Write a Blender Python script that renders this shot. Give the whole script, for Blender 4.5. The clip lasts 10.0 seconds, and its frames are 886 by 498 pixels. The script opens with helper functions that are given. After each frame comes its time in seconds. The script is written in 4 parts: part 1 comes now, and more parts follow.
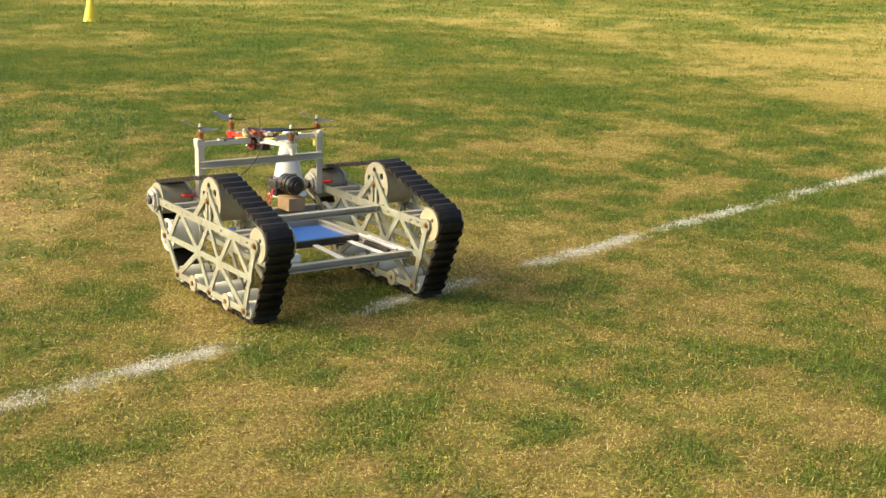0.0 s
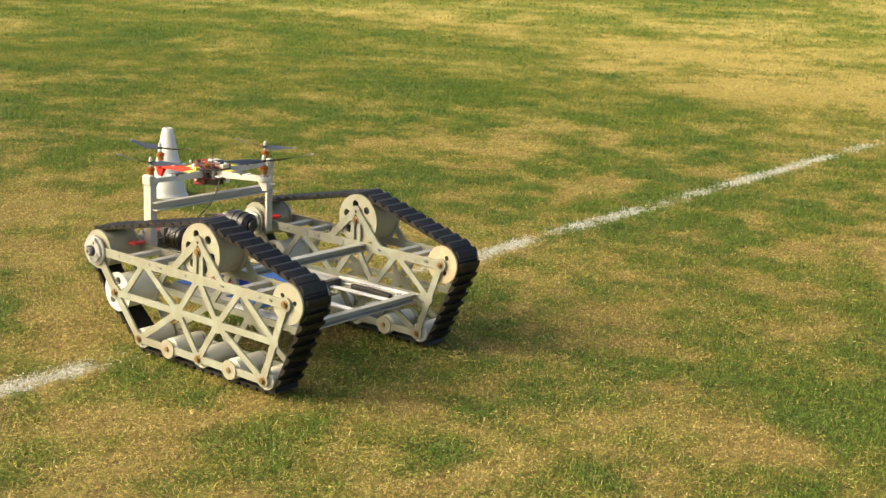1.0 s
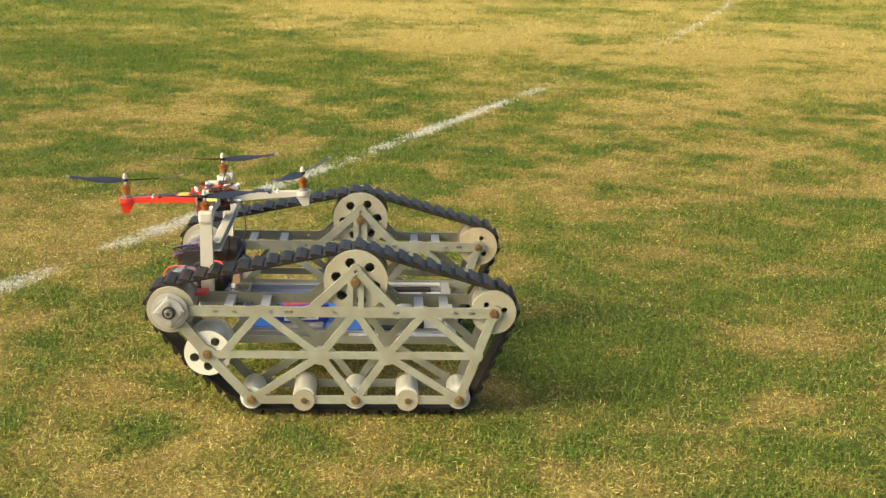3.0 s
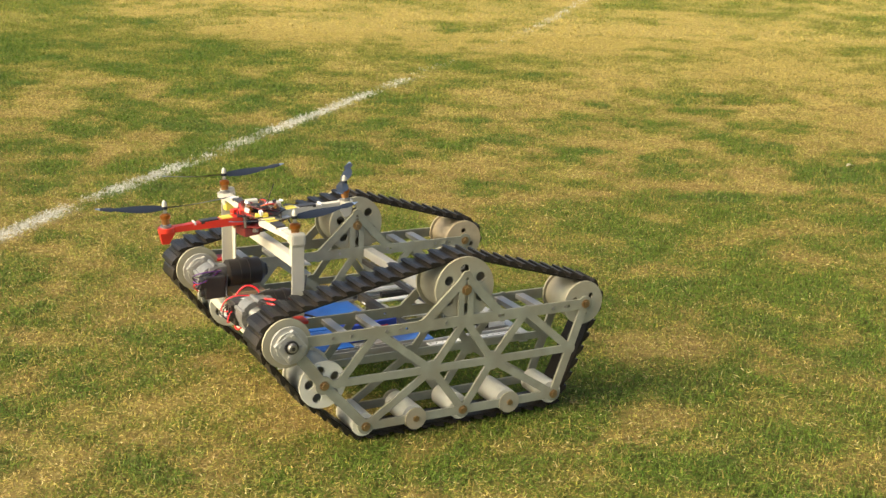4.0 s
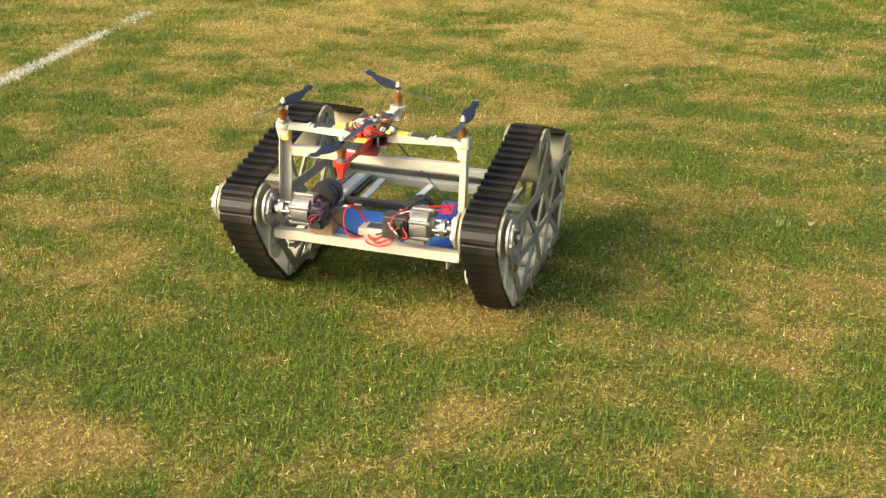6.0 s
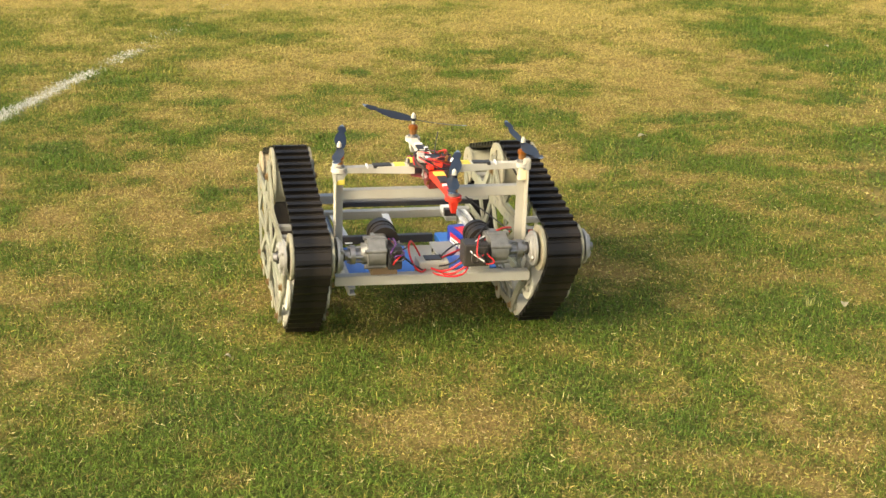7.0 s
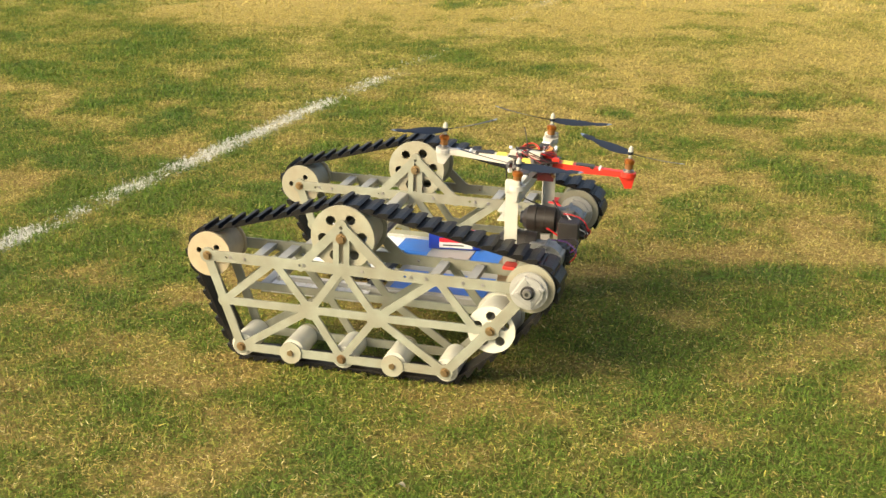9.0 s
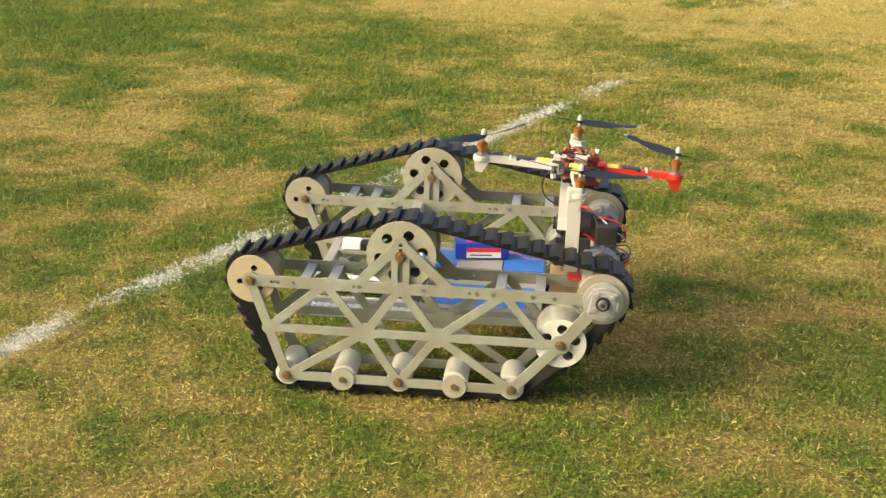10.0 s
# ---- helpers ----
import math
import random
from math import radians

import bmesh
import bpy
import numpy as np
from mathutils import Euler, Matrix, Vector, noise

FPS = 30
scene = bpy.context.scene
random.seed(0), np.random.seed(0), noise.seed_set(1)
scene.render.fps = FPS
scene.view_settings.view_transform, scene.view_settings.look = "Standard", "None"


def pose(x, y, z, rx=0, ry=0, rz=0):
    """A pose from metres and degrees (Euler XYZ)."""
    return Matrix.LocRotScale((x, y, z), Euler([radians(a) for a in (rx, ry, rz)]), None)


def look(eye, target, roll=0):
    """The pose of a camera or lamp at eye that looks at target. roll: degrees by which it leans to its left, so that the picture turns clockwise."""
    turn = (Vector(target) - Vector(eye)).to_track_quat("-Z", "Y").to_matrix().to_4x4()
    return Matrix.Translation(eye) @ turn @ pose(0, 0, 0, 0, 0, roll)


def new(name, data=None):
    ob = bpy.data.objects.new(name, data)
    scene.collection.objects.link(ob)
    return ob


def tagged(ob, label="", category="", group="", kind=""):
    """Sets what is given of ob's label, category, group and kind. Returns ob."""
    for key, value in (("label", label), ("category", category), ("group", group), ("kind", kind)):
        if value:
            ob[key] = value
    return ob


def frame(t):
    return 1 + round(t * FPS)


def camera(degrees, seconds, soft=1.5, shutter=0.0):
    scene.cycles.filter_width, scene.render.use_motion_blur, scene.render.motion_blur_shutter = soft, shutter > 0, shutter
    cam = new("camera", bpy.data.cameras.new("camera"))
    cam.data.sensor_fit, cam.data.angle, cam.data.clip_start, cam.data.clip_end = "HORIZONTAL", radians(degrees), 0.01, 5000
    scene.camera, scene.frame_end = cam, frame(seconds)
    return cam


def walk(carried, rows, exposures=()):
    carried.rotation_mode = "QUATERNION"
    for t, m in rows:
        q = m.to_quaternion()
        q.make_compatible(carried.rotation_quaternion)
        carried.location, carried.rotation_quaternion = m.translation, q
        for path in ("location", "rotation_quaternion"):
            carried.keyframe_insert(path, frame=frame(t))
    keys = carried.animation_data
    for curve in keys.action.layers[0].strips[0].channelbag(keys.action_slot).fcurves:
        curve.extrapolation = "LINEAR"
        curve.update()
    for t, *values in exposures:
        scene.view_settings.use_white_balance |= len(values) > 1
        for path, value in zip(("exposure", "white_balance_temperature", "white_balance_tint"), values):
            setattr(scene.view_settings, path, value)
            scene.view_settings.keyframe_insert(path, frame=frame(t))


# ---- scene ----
LENS = 35.24
# seconds, eye, heading, pitch and roll in degrees
PATH = [
    (0, 0.0136, -5.3999, 1.2587, 17.697, -13.857, 1.532),
    (0.5, -0.0202, -5.2710, 1.2626, 15.641, -13.966, 2.400),
    (1, -0.0331, -5.2039, 1.2712, 13.097, -14.152, 2.637),
    (1.5, -0.0301, -5.1704, 1.2813, 10.609, -14.421, 2.265),
    (2, -0.0170, -5.2139, 1.3012, 7.214, -14.222, 1.752),
    (2.5, -0.0300, -5.2638, 1.2998, 3.348, -14.659, 1.477),
    (2.7, -0.0340, -5.2528, 1.2943, 1.965, -15.117, 1.357),
    (3.8, 0.0036, -5.0510, 1.3072, -4.317, -15.870, 2.000),
    (4, 0.0144, -5.0039, 1.3060, -5.357, -16.059, 2.062),
    (4.5, 0.0583, -4.8816, 1.3024, -7.544, -17.030, 1.732),
    (5, 0.0728, -4.7633, 1.3092, -10.391, -17.997, 1.111),
    (5.5, 0.0530, -4.6462, 1.3164, -14.302, -19.083, 1.004),
    (5.7, 0.0492, -4.5927, 1.3121, -15.631, -19.499, 0.922),
    (6.8, 0.2030, -4.1662, 1.3438, -15.454, -19.174, 0.867),
    (7, 0.2381, -4.0884, 1.3497, -14.931, -18.830, 0.848),
    (7.5, 0.3052, -3.8977, 1.3514, -13.396, -18.175, 1.055),
    (8, 0.3536, -3.7096, 1.3520, -10.542, -18.304, 1.473),
    (8.5, 0.3986, -3.5493, 1.3550, -7.236, -18.652, 1.571),
    (9, 0.4871, -3.3942, 1.3072, -2.948, -18.400, 0.809),
    (9.5, 0.4542, -3.2686, 1.3138, 0.972, -18.634, 0.464),
    (10, 0.3722, -3.1475, 1.3208, 5.660, -18.989, 0.730),
]
# seconds, place on the ground, heading, slopes along and across in degrees
DRIVE = [
    (0, -1.7655, -1.2693, 141.77, -0.35, -0.02),
    (0.5, -1.5325, -1.4585, 145.28, -0.65, 0.22),
    (1, -1.2992, -1.5807, 154.16, -0.75, 0.39),
    (1.5, -1.0497, -1.6514, 162.84, -0.51, 0.49),
    (2, -0.7719, -1.7135, 166.07, -0.33, 0.57),
    (2.5, -0.5223, -1.7314, 176.11, -0.27, 0.56),
    (2.7, -0.4171, -1.7327, 178.94, -0.28, 0.55),
    (3.8, 0.1417, -1.6839, 197.31, -0.23, 0.32),
    (4, 0.2155, -1.6587, 202.89, -0.22, 0.26),
    (4.5, 0.4305, -1.5259, 210.50, -0.09, -0.07),
    (5, 0.6726, -1.3816, 214.59, -0.12, -0.68),
    (5.5, 0.8274, -1.2067, 229.72, -0.42, -1.34),
    (5.7, 0.8811, -1.1292, 233.67, -0.50, -1.48),
    (6.8, 1.0599, -0.6334, 259.75, -0.36, -1.01),
    (7, 1.0545, -0.5863, 267.33, -0.35, -1.04),
    (7.5, 0.9801, -0.4262, 289.89, -0.44, -1.07),
    (8, 0.8624, -0.2408, 302.67, -0.45, -0.65),
    (8.5, 0.7076, -0.1042, 322.95, -0.55, -0.00),
    (9, 0.5182, -0.0537, 342.39, -0.64, 0.38),
    (9.5, 0.2651, -0.0027, 351.40, -0.72, 0.38),
    (10, 0.0000, 0.0000, 360.00, -0.94, 0.20),
]
EXPOSURE, WARMTH, TINT = 0.48, 7000.0, 3.0
SUN, SUN_UP, SUN_FROM, SUN_SOFT, SKY = 1.4, 33.0, 247.0, 24.0, 0.265
LUSH, MID, STRAW = (0.090, 0.160, 0.021), (0.205, 0.222, 0.036), (0.50, 0.395, 0.125)
THATCH, COOL = (0.40, 0.280, 0.098), (0.070, 0.145, 0.030)
# what single dry stalks look like: tan, brown, bleached, yellow
STALKS = ((0.430, 0.312, 0.104), (0.190, 0.132, 0.046), (0.60, 0.50, 0.25), (0.43, 0.370, 0.075))


def aim(x, y, z, yaw, pitch, roll):
    """A camera pose from its heading, pitch and roll."""
    a, b = radians(yaw), radians(pitch)
    way = Vector((-math.sin(a) * math.cos(b), math.cos(a) * math.cos(b), math.sin(b)))
    return look((x, y, z), Vector((x, y, z)) + way, roll)


def stand(x, y, yaw, slope, lean):
    """The robot's pose on the ground."""
    return pose(x, y, 0, 0, 0, yaw) @ pose(0, 0, 0, lean, -slope, 0)


cam = camera(LENS, 10.0, soft=1.45, shutter=0.12)
walk(cam, [(t, aim(*r)) for t, *r in PATH], exposures=[(0.0, EXPOSURE, WARMTH, TINT), (10.0, EXPOSURE, WARMTH, TINT)])

# ---------------------------------------------------------------- sky and sun
world = bpy.data.worlds.new("sky")
scene.world = world
world.use_nodes = True
nt = world.node_tree
sky = nt.nodes.new("ShaderNodeTexSky")
sky.sky_type, sky.sun_disc = "NISHITA", False
sky.sun_elevation, sky.sun_rotation = radians(SUN_UP), radians(SUN_FROM)
sky.air_density, sky.dust_density, sky.ozone_density = 0.6, 6.0, 0.4
nt.links.new(sky.outputs["Color"], nt.nodes["Background"].inputs["Color"])
nt.nodes["Background"].inputs["Strength"].default_value = SKY
lamp = bpy.data.lights.new("sun", "SUN")
lamp.energy, lamp.angle, lamp.color = SUN, radians(SUN_SOFT), (1.0, 0.88, 0.62)
sun = new("sun", lamp)
e, a = radians(SUN_UP), radians(SUN_FROM)
sun.matrix_world = look(Vector((math.sin(a) * math.cos(e), math.cos(a) * math.cos(e), math.sin(e))) * 40, (0, 0, 0))


# ---------------------------------------------------------------- materials
def mat(name, color, rough=0.5, metal=0.0, spread=0.12, grain=60.0, bump=0.05, dirt=None, dirt_amount=0.35, spec=0.5, per_piece=0.0):
    """A surface with fine grain, larger blotches of dirt and a little relief."""
    m = bpy.data.materials.new(name)
    m.use_nodes = True
    t = m.node_tree
    b = t.nodes["Principled BSDF"]
    tc = t.nodes.new("ShaderNodeTexCoord")
    n1, n2 = t.nodes.new("ShaderNodeTexNoise"), t.nodes.new("ShaderNodeTexNoise")
    n1.inputs["Scale"].default_value, n1.inputs["Detail"].default_value = grain, 4.0
    n2.inputs["Scale"].default_value, n2.inputs["Detail"].default_value = 9.0, 5.0
    for n in (n1, n2):
        t.links.new(tc.outputs["Object"], n.inputs["Vector"])
    mix = t.nodes.new("ShaderNodeMix")
    mix.data_type = "RGBA"
    lo, hi = [c * (1 - spread) for c in color], [min(1.0, c * (1 + spread)) for c in color]
    mix.inputs["A"].default_value, mix.inputs["B"].default_value = (*lo, 1), (*hi, 1)
    t.links.new(n1.outputs["Fac"], mix.inputs["Factor"])
    out = mix.outputs["Result"]
    if dirt:
        ramp = t.nodes.new("ShaderNodeMapRange")
        ramp.inputs["From Min"].default_value, ramp.inputs["From Max"].default_value = 0.42, 0.72
        ramp.inputs["To Max"].default_value = dirt_amount
        t.links.new(n2.outputs["Fac"], ramp.inputs["Value"])
        mix2 = t.nodes.new("ShaderNodeMix")
        mix2.data_type = "RGBA"
        t.links.new(ramp.outputs["Result"], mix2.inputs["Factor"])
        t.links.new(out, mix2.inputs["A"])
        mix2.inputs["B"].default_value = (*dirt, 1)
        out = mix2.outputs["Result"]
    if per_piece:
        info, mul = t.nodes.new("ShaderNodeObjectInfo"), t.nodes.new("ShaderNodeMapRange")
        mul.inputs["To Min"].default_value, mul.inputs["To Max"].default_value = 1 - per_piece, 1 + per_piece
        t.links.new(info.outputs["Random"], mul.inputs["Value"])
        hsv = t.nodes.new("ShaderNodeHueSaturation")
        t.links.new(mul.outputs["Result"], hsv.inputs["Value"])
        t.links.new(out, hsv.inputs["Color"])
        out = hsv.outputs["Color"]
    t.links.new(out, b.inputs["Base Color"])
    r = t.nodes.new("ShaderNodeMapRange")
    r.inputs["To Min"].default_value, r.inputs["To Max"].default_value = max(0.03, rough - 0.12), min(1.0, rough + 0.15)
    t.links.new(n2.outputs["Fac"], r.inputs["Value"])
    t.links.new(r.outputs["Result"], b.inputs["Roughness"])
    b.inputs["Metallic"].default_value = metal
    b.inputs["Specular IOR Level"].default_value = spec
    if bump:
        bp = t.nodes.new("ShaderNodeBump")
        bp.inputs["Strength"].default_value, bp.inputs["Distance"].default_value = bump, 0.002
        t.links.new(n1.outputs["Fac"], bp.inputs["Height"])
        t.links.new(bp.outputs["Normal"], b.inputs["Normal"])
    return m


DUST = (0.30, 0.23, 0.13)
M_PLATE = mat("plate_paint", (0.280, 0.284, 0.212), 0.48, 0.0, 0.30, 26, 0.2, (0.19, 0.155, 0.095), 0.65)
M_NYLON = mat("milky_nylon", (0.66, 0.645, 0.53), 0.42, 0.0, 0.06, 40, 0.03, DUST, 0.35)
M_DISC = mat("wheel_disc", (0.325, 0.312, 0.222), 0.5, 0.0, 0.14, 50, 0.08, (0.25, 0.18, 0.10), 0.6)
M_PLY = mat("plywood_face", (0.42, 0.34, 0.21), 0.6, 0.0, 0.18, 70, 0.1, DUST, 0.4)
M_RUBBER = mat("black_rubber", (0.0085, 0.008, 0.0075), 0.42, 0.0, 0.4, 160, 0.35, (0.045, 0.034, 0.022), 0.5, 0.28, 0.4)
M_ALU = mat("aluminium", (0.44, 0.43, 0.39), 0.45, 0.45, 0.08, 140, 0.05, DUST, 0.2)
M_WHITE = mat("white_paint", (0.50, 0.475, 0.39), 0.45, 0.0, 0.06, 60, 0.03, DUST, 0.2)
M_STEEL = mat("steel", (0.34, 0.33, 0.31), 0.45, 0.9, 0.15, 120, 0.08, (0.22, 0.13, 0.07), 0.3)
M_BRASSY = mat("rusty_bolt", (0.34, 0.24, 0.12), 0.4, 0.8, 0.2, 120, 0.1, (0.2, 0.1, 0.04), 0.5)
M_BLACK = mat("black_plastic", (0.018, 0.018, 0.02), 0.4, 0.0, 0.3, 80, 0.1, DUST, 0.12)
M_GREY = mat("cast_metal", (0.24, 0.235, 0.215), 0.42, 0.5, 0.4, 60, 0.4, (0.025, 0.02, 0.016), 0.85)
M_BROWN = mat("dusty_motor_can", (0.017, 0.014, 0.012), 0.4, 0.2, 0.3, 70, 0.12, (0.08, 0.055, 0.03), 0.3)
M_WOOD = mat("raw_wood", (0.36, 0.24, 0.13), 0.65, 0.0, 0.2, 50, 0.15, (0.25, 0.15, 0.07), 0.5)
M_BLUE = mat("blue_plastic", (0.025, 0.145, 0.52), 0.4, 0.0, 0.12, 40, 0.03, DUST, 0.18)
M_NAVY = mat("navy_wrap", (0.015, 0.045, 0.36), 0.3, 0.0, 0.12, 40, 0.04)
M_RED = mat("red_plastic", (0.62, 0.035, 0.02), 0.38, 0.0, 0.1, 50, 0.03)
M_LABEL_RED = mat("label_red", (0.70, 0.03, 0.05), 0.35, 0.0, 0.06, 50, 0.0)
M_PAPER = mat("label_white", (0.75, 0.74, 0.72), 0.45, 0.0, 0.05, 50, 0.0)
M_ARM = mat("white_plastic", (0.56, 0.53, 0.45), 0.4, 0.0, 0.06, 50, 0.03, DUST, 0.2)
M_ORANGE = mat("orange_motor", (0.40, 0.13, 0.025), 0.3, 0.6, 0.3, 90, 0.05, (0.05, 0.03, 0.02), 0.6)
M_COPPER = mat("copper_winding", (0.36, 0.17, 0.06), 0.35, 0.6, 0.3, 150, 0.2, (0.03, 0.02, 0.02), 0.5)
M_PROP = mat("dark_blade", (0.012, 0.016, 0.026), 0.40, 0.0, 0.15, 30, 0.0, None, 0, 0.35)
M_TIP = mat("pale_blade_tip", (0.14, 0.19, 0.28), 0.3, 0.0, 0.1, 30, 0.0)
M_YELLOW = mat("yellow_foam", (0.74, 0.60, 0.09), 0.6, 0.0, 0.1, 70, 0.08)
M_CREAM = mat("cream_foam", (0.78, 0.70, 0.42), 0.6, 0.0, 0.08, 70, 0.08)
M_WIRE = mat("red_wire", (0.65, 0.02, 0.025), 0.35, 0.0, 0.1, 60, 0.0)
M_VIOLET = mat("violet_wire", (0.10, 0.03, 0.16), 0.4, 0.0, 0.1, 60, 0.0)
M_CIRCUIT = mat("circuit_board", (0.22, 0.03, 0.03), 0.35, 0.0, 0.3, 200, 0.1, (0.03, 0.03, 0.03), 0.5)
M_CONE = mat("white_cone", (0.60, 0.58, 0.52), 0.5, 0.0, 0.05, 30, 0.03, DUST, 0.25)
M_CONE_Y = mat("yellow_cone", (0.75, 0.58, 0.03), 0.5, 0.0, 0.06, 30, 0.03, DUST, 0.15)


def turf_material(name, fine):
    """Takes the colour field of the mesh; fine adds fibre-sized variation for bare turf."""
    m = bpy.data.materials.new(name)
    m.use_nodes = True
    t = m.node_tree
    b = t.nodes["Principled BSDF"]
    at = t.nodes.new("ShaderNodeAttribute")
    at.attribute_name = "turf"
    out = at.outputs["Color"]
    if fine:
        tc = t.nodes.new("ShaderNodeTexCoord")
        for scale, lo, hi in ((90.0, 0.45, 1.5), (16.0, 0.75, 1.25)):
            n, r, mx = t.nodes.new("ShaderNodeTexNoise"), t.nodes.new("ShaderNodeMapRange"), t.nodes.new("ShaderNodeMix")
            n.inputs["Scale"].default_value, n.inputs["Detail"].default_value, n.inputs["Roughness"].default_value = scale, 6.0, 0.7
            t.links.new(tc.outputs["Object"], n.inputs["Vector"])
            r.inputs["From Min"].default_value, r.inputs["From Max"].default_value = 0.3, 0.7
            r.inputs["To Min"].default_value, r.inputs["To Max"].default_value = lo, hi
            t.links.new(n.outputs["Fac"], r.inputs["Value"])
            mx.data_type, mx.blend_type = "RGBA", "MULTIPLY"
            mx.inputs["Factor"].default_value = 1.0
            t.links.new(out, mx.inputs["A"])
            t.links.new(r.outputs["Result"], mx.inputs["B"])
            out = mx.outputs["Result"]
        bp = t.nodes.new("ShaderNodeBump")
        bp.inputs["Strength"].default_value, bp.inputs["Distance"].default_value = 0.6, 0.02
        t.links.new(n.outputs["Fac"], bp.inputs["Height"])
        t.links.new(bp.outputs["Normal"], b.inputs["Normal"])
    t.links.new(out, b.inputs["Base Color"])
    b.inputs["Roughness"].default_value, b.inputs["Specular IOR Level"].default_value = (0.9, 0.1) if fine else (0.7, 0.18)
    if not fine:
        tr = t.nodes.new("ShaderNodeBsdfTranslucent")
        t.links.new(out, tr.inputs["Color"])
        ms = t.nodes.new("ShaderNodeMixShader")
        ms.inputs["Fac"].default_value = 0.3
        t.links.new(b.outputs["BSDF"], ms.inputs[1])
        t.links.new(tr.outputs["BSDF"], ms.inputs[2])
        t.links.new(ms.outputs["Shader"], t.nodes["Material Output"].inputs["Surface"])
    return m


from mathutils import geometry

M_SOIL = turf_material("turf_ground", True)
M_BLADE = turf_material("grass_blades", False)

# ---------------------------------------------------------------- ground and turf
RNG = np.random.default_rng(7)
TABLE = RNG.random((256, 256))


def value_noise(x, y, size, shift):
    u, v = x / size + shift, y / size + shift * 1.7
    i, j = np.floor(u).astype(int), np.floor(v).astype(int)
    fu, fv = u - i, v - j
    fu, fv = fu * fu * (3 - 2 * fu), fv * fv * (3 - 2 * fv)
    g = lambda p, q: TABLE[p % 256, q % 256]
    return (g(i, j) * (1 - fu) + g(i + 1, j) * fu) * (1 - fv) + (g(i, j + 1) * (1 - fu) + g(i + 1, j + 1) * fu) * fv


# worn straw patches (positive) and lush green ones (negative): x, y, radii, strength
STRAW_NEAR = [
    (-0.62, 7.76, 1.26, 2.33, 0.9), (-3.54, 9.08, 0.95, 1.25, 0.6), (-1.77, 1.94, 0.54, 0.45, 0.55), (-1.34, -1.97, 0.19, 0.17, 0.5), (-0.89, -1.96, 0.26, 0.18, 0.45),
    (0.02, 5.47, 1.33, 0.99, 0.7), (-1.63, 2.34, 0.87, 0.57, 0.4), (0.83, -1.97, 0.1, 0.15, 0.7), (-1.38, -1.5, 0.14, 0.16, 0.45), (-0.73, -2.45, 0.11, 0.08, 0.6),
    (2.73, 1.79, 0.33, 0.63, 0.6), (1.93, 0.61, 0.22, 0.3, 0.5), (-0.13, -1.79, 0.18, 0.12, 0.5), (-0.37, -2.03, 0.05, 0.06, 0.7), (1.15, -1.68, 0.13, 0.1, 0.45),
]
STRAW_LATER = [
    (2.84, 1.83, 0.49, 0.83, 0.8), (1.87, 0.54, 0.19, 0.21, 0.7), (0.04, -1.87, 0.11, 0.1, 0.45), (0.74, -2.05, 0.07, 0.1, 0.5), (2.87, 1.89, 0.23, 0.36, 0.5),
    (1.47, 4.41, 0.74, 0.83, 0.5), (1.41, -1.12, 0.05, 0.06, 0.6), (0.2, -0.18, 0.12, 0.14, 0.4), (-0.85, 2.63, 0.14, 0.2, 0.7), (-1.43, 2.31, 0.21, 0.51, 0.4),
    (2.75, 3.45, 0.75, 0.80, 0.55), (3.30, 4.30, 0.55, 0.80, 0.55), (1.50, 4.90, 0.95, 0.70, 0.95), (2.55, 5.60, 0.90, 0.70, 0.60), (2.50, 2.40, 0.30, 0.35, 0.45),
    (-1.20, -2.55, 0.45, 0.20, 0.2), (-0.88, 1.01, 0.09, 0.14, 0.5), (-0.51, -0.47, 0.1, 0.08, 0.5), (0.85, -0.07, 0.11, 0.1, 0.4), (0.32, 3.5, 0.14, 0.17, 0.6),
]
LUSH_PATCHES = [
    (0.35, -1.43, 0.38, 0.4, -0.45), (-1.15, 1.47, 0.12, 0.16, -0.7), (0.49, -2.16, 0.32, 0.14, -0.4), (-0.44, -1.42, 0.13, 0.17, -0.45), (0.34, -1.65, 0.31, 0.29, -0.5),
    (2.01, 0.11, 0.24, 0.21, -0.4), (2.12, -0.89, 0.23, 0.3, -0.4), (1.52, -2.21, 0.11, 0.07, -0.4), (2.37, 1.78, 0.15, 0.2, -0.8), (2.59, 2.56, 0.13, 0.16, -0.6),
    (2.34, 3.21, 0.12, 0.13, -0.7), (0.93, 1.35, 0.1, 0.12, -0.6), (-1.16, 1.48, 0.1, 0.14, -0.7), (0.9, 1.23, 0.11, 0.13, -0.5), (-1.97, 4.63, 0.83, 0.59, -0.4),
    (3.98, 3.00, 0.42, 0.75, -0.9), (4.45, 3.90, 0.40, 0.60, -0.8), (4.3, 2.2, 0.45, 0.6, -0.6), (-4.07, 1.48, 0.61, 1.21, -0.4), (-5.59, 7.58, 1.67, 2.47, -0.35), (-0.74, 3.77, 0.57, 0.3, -0.3),
]
PATCHES = STRAW_NEAR + STRAW_LATER + LUSH_PATCHES


def line_offset(x, y):
    """Metres from the middle of the chalk line."""
    on = (y - 1.928) / 2.19 - 0.018 * np.maximum(y - 4.0, 0) ** 2
    return (x - on) * 0.91


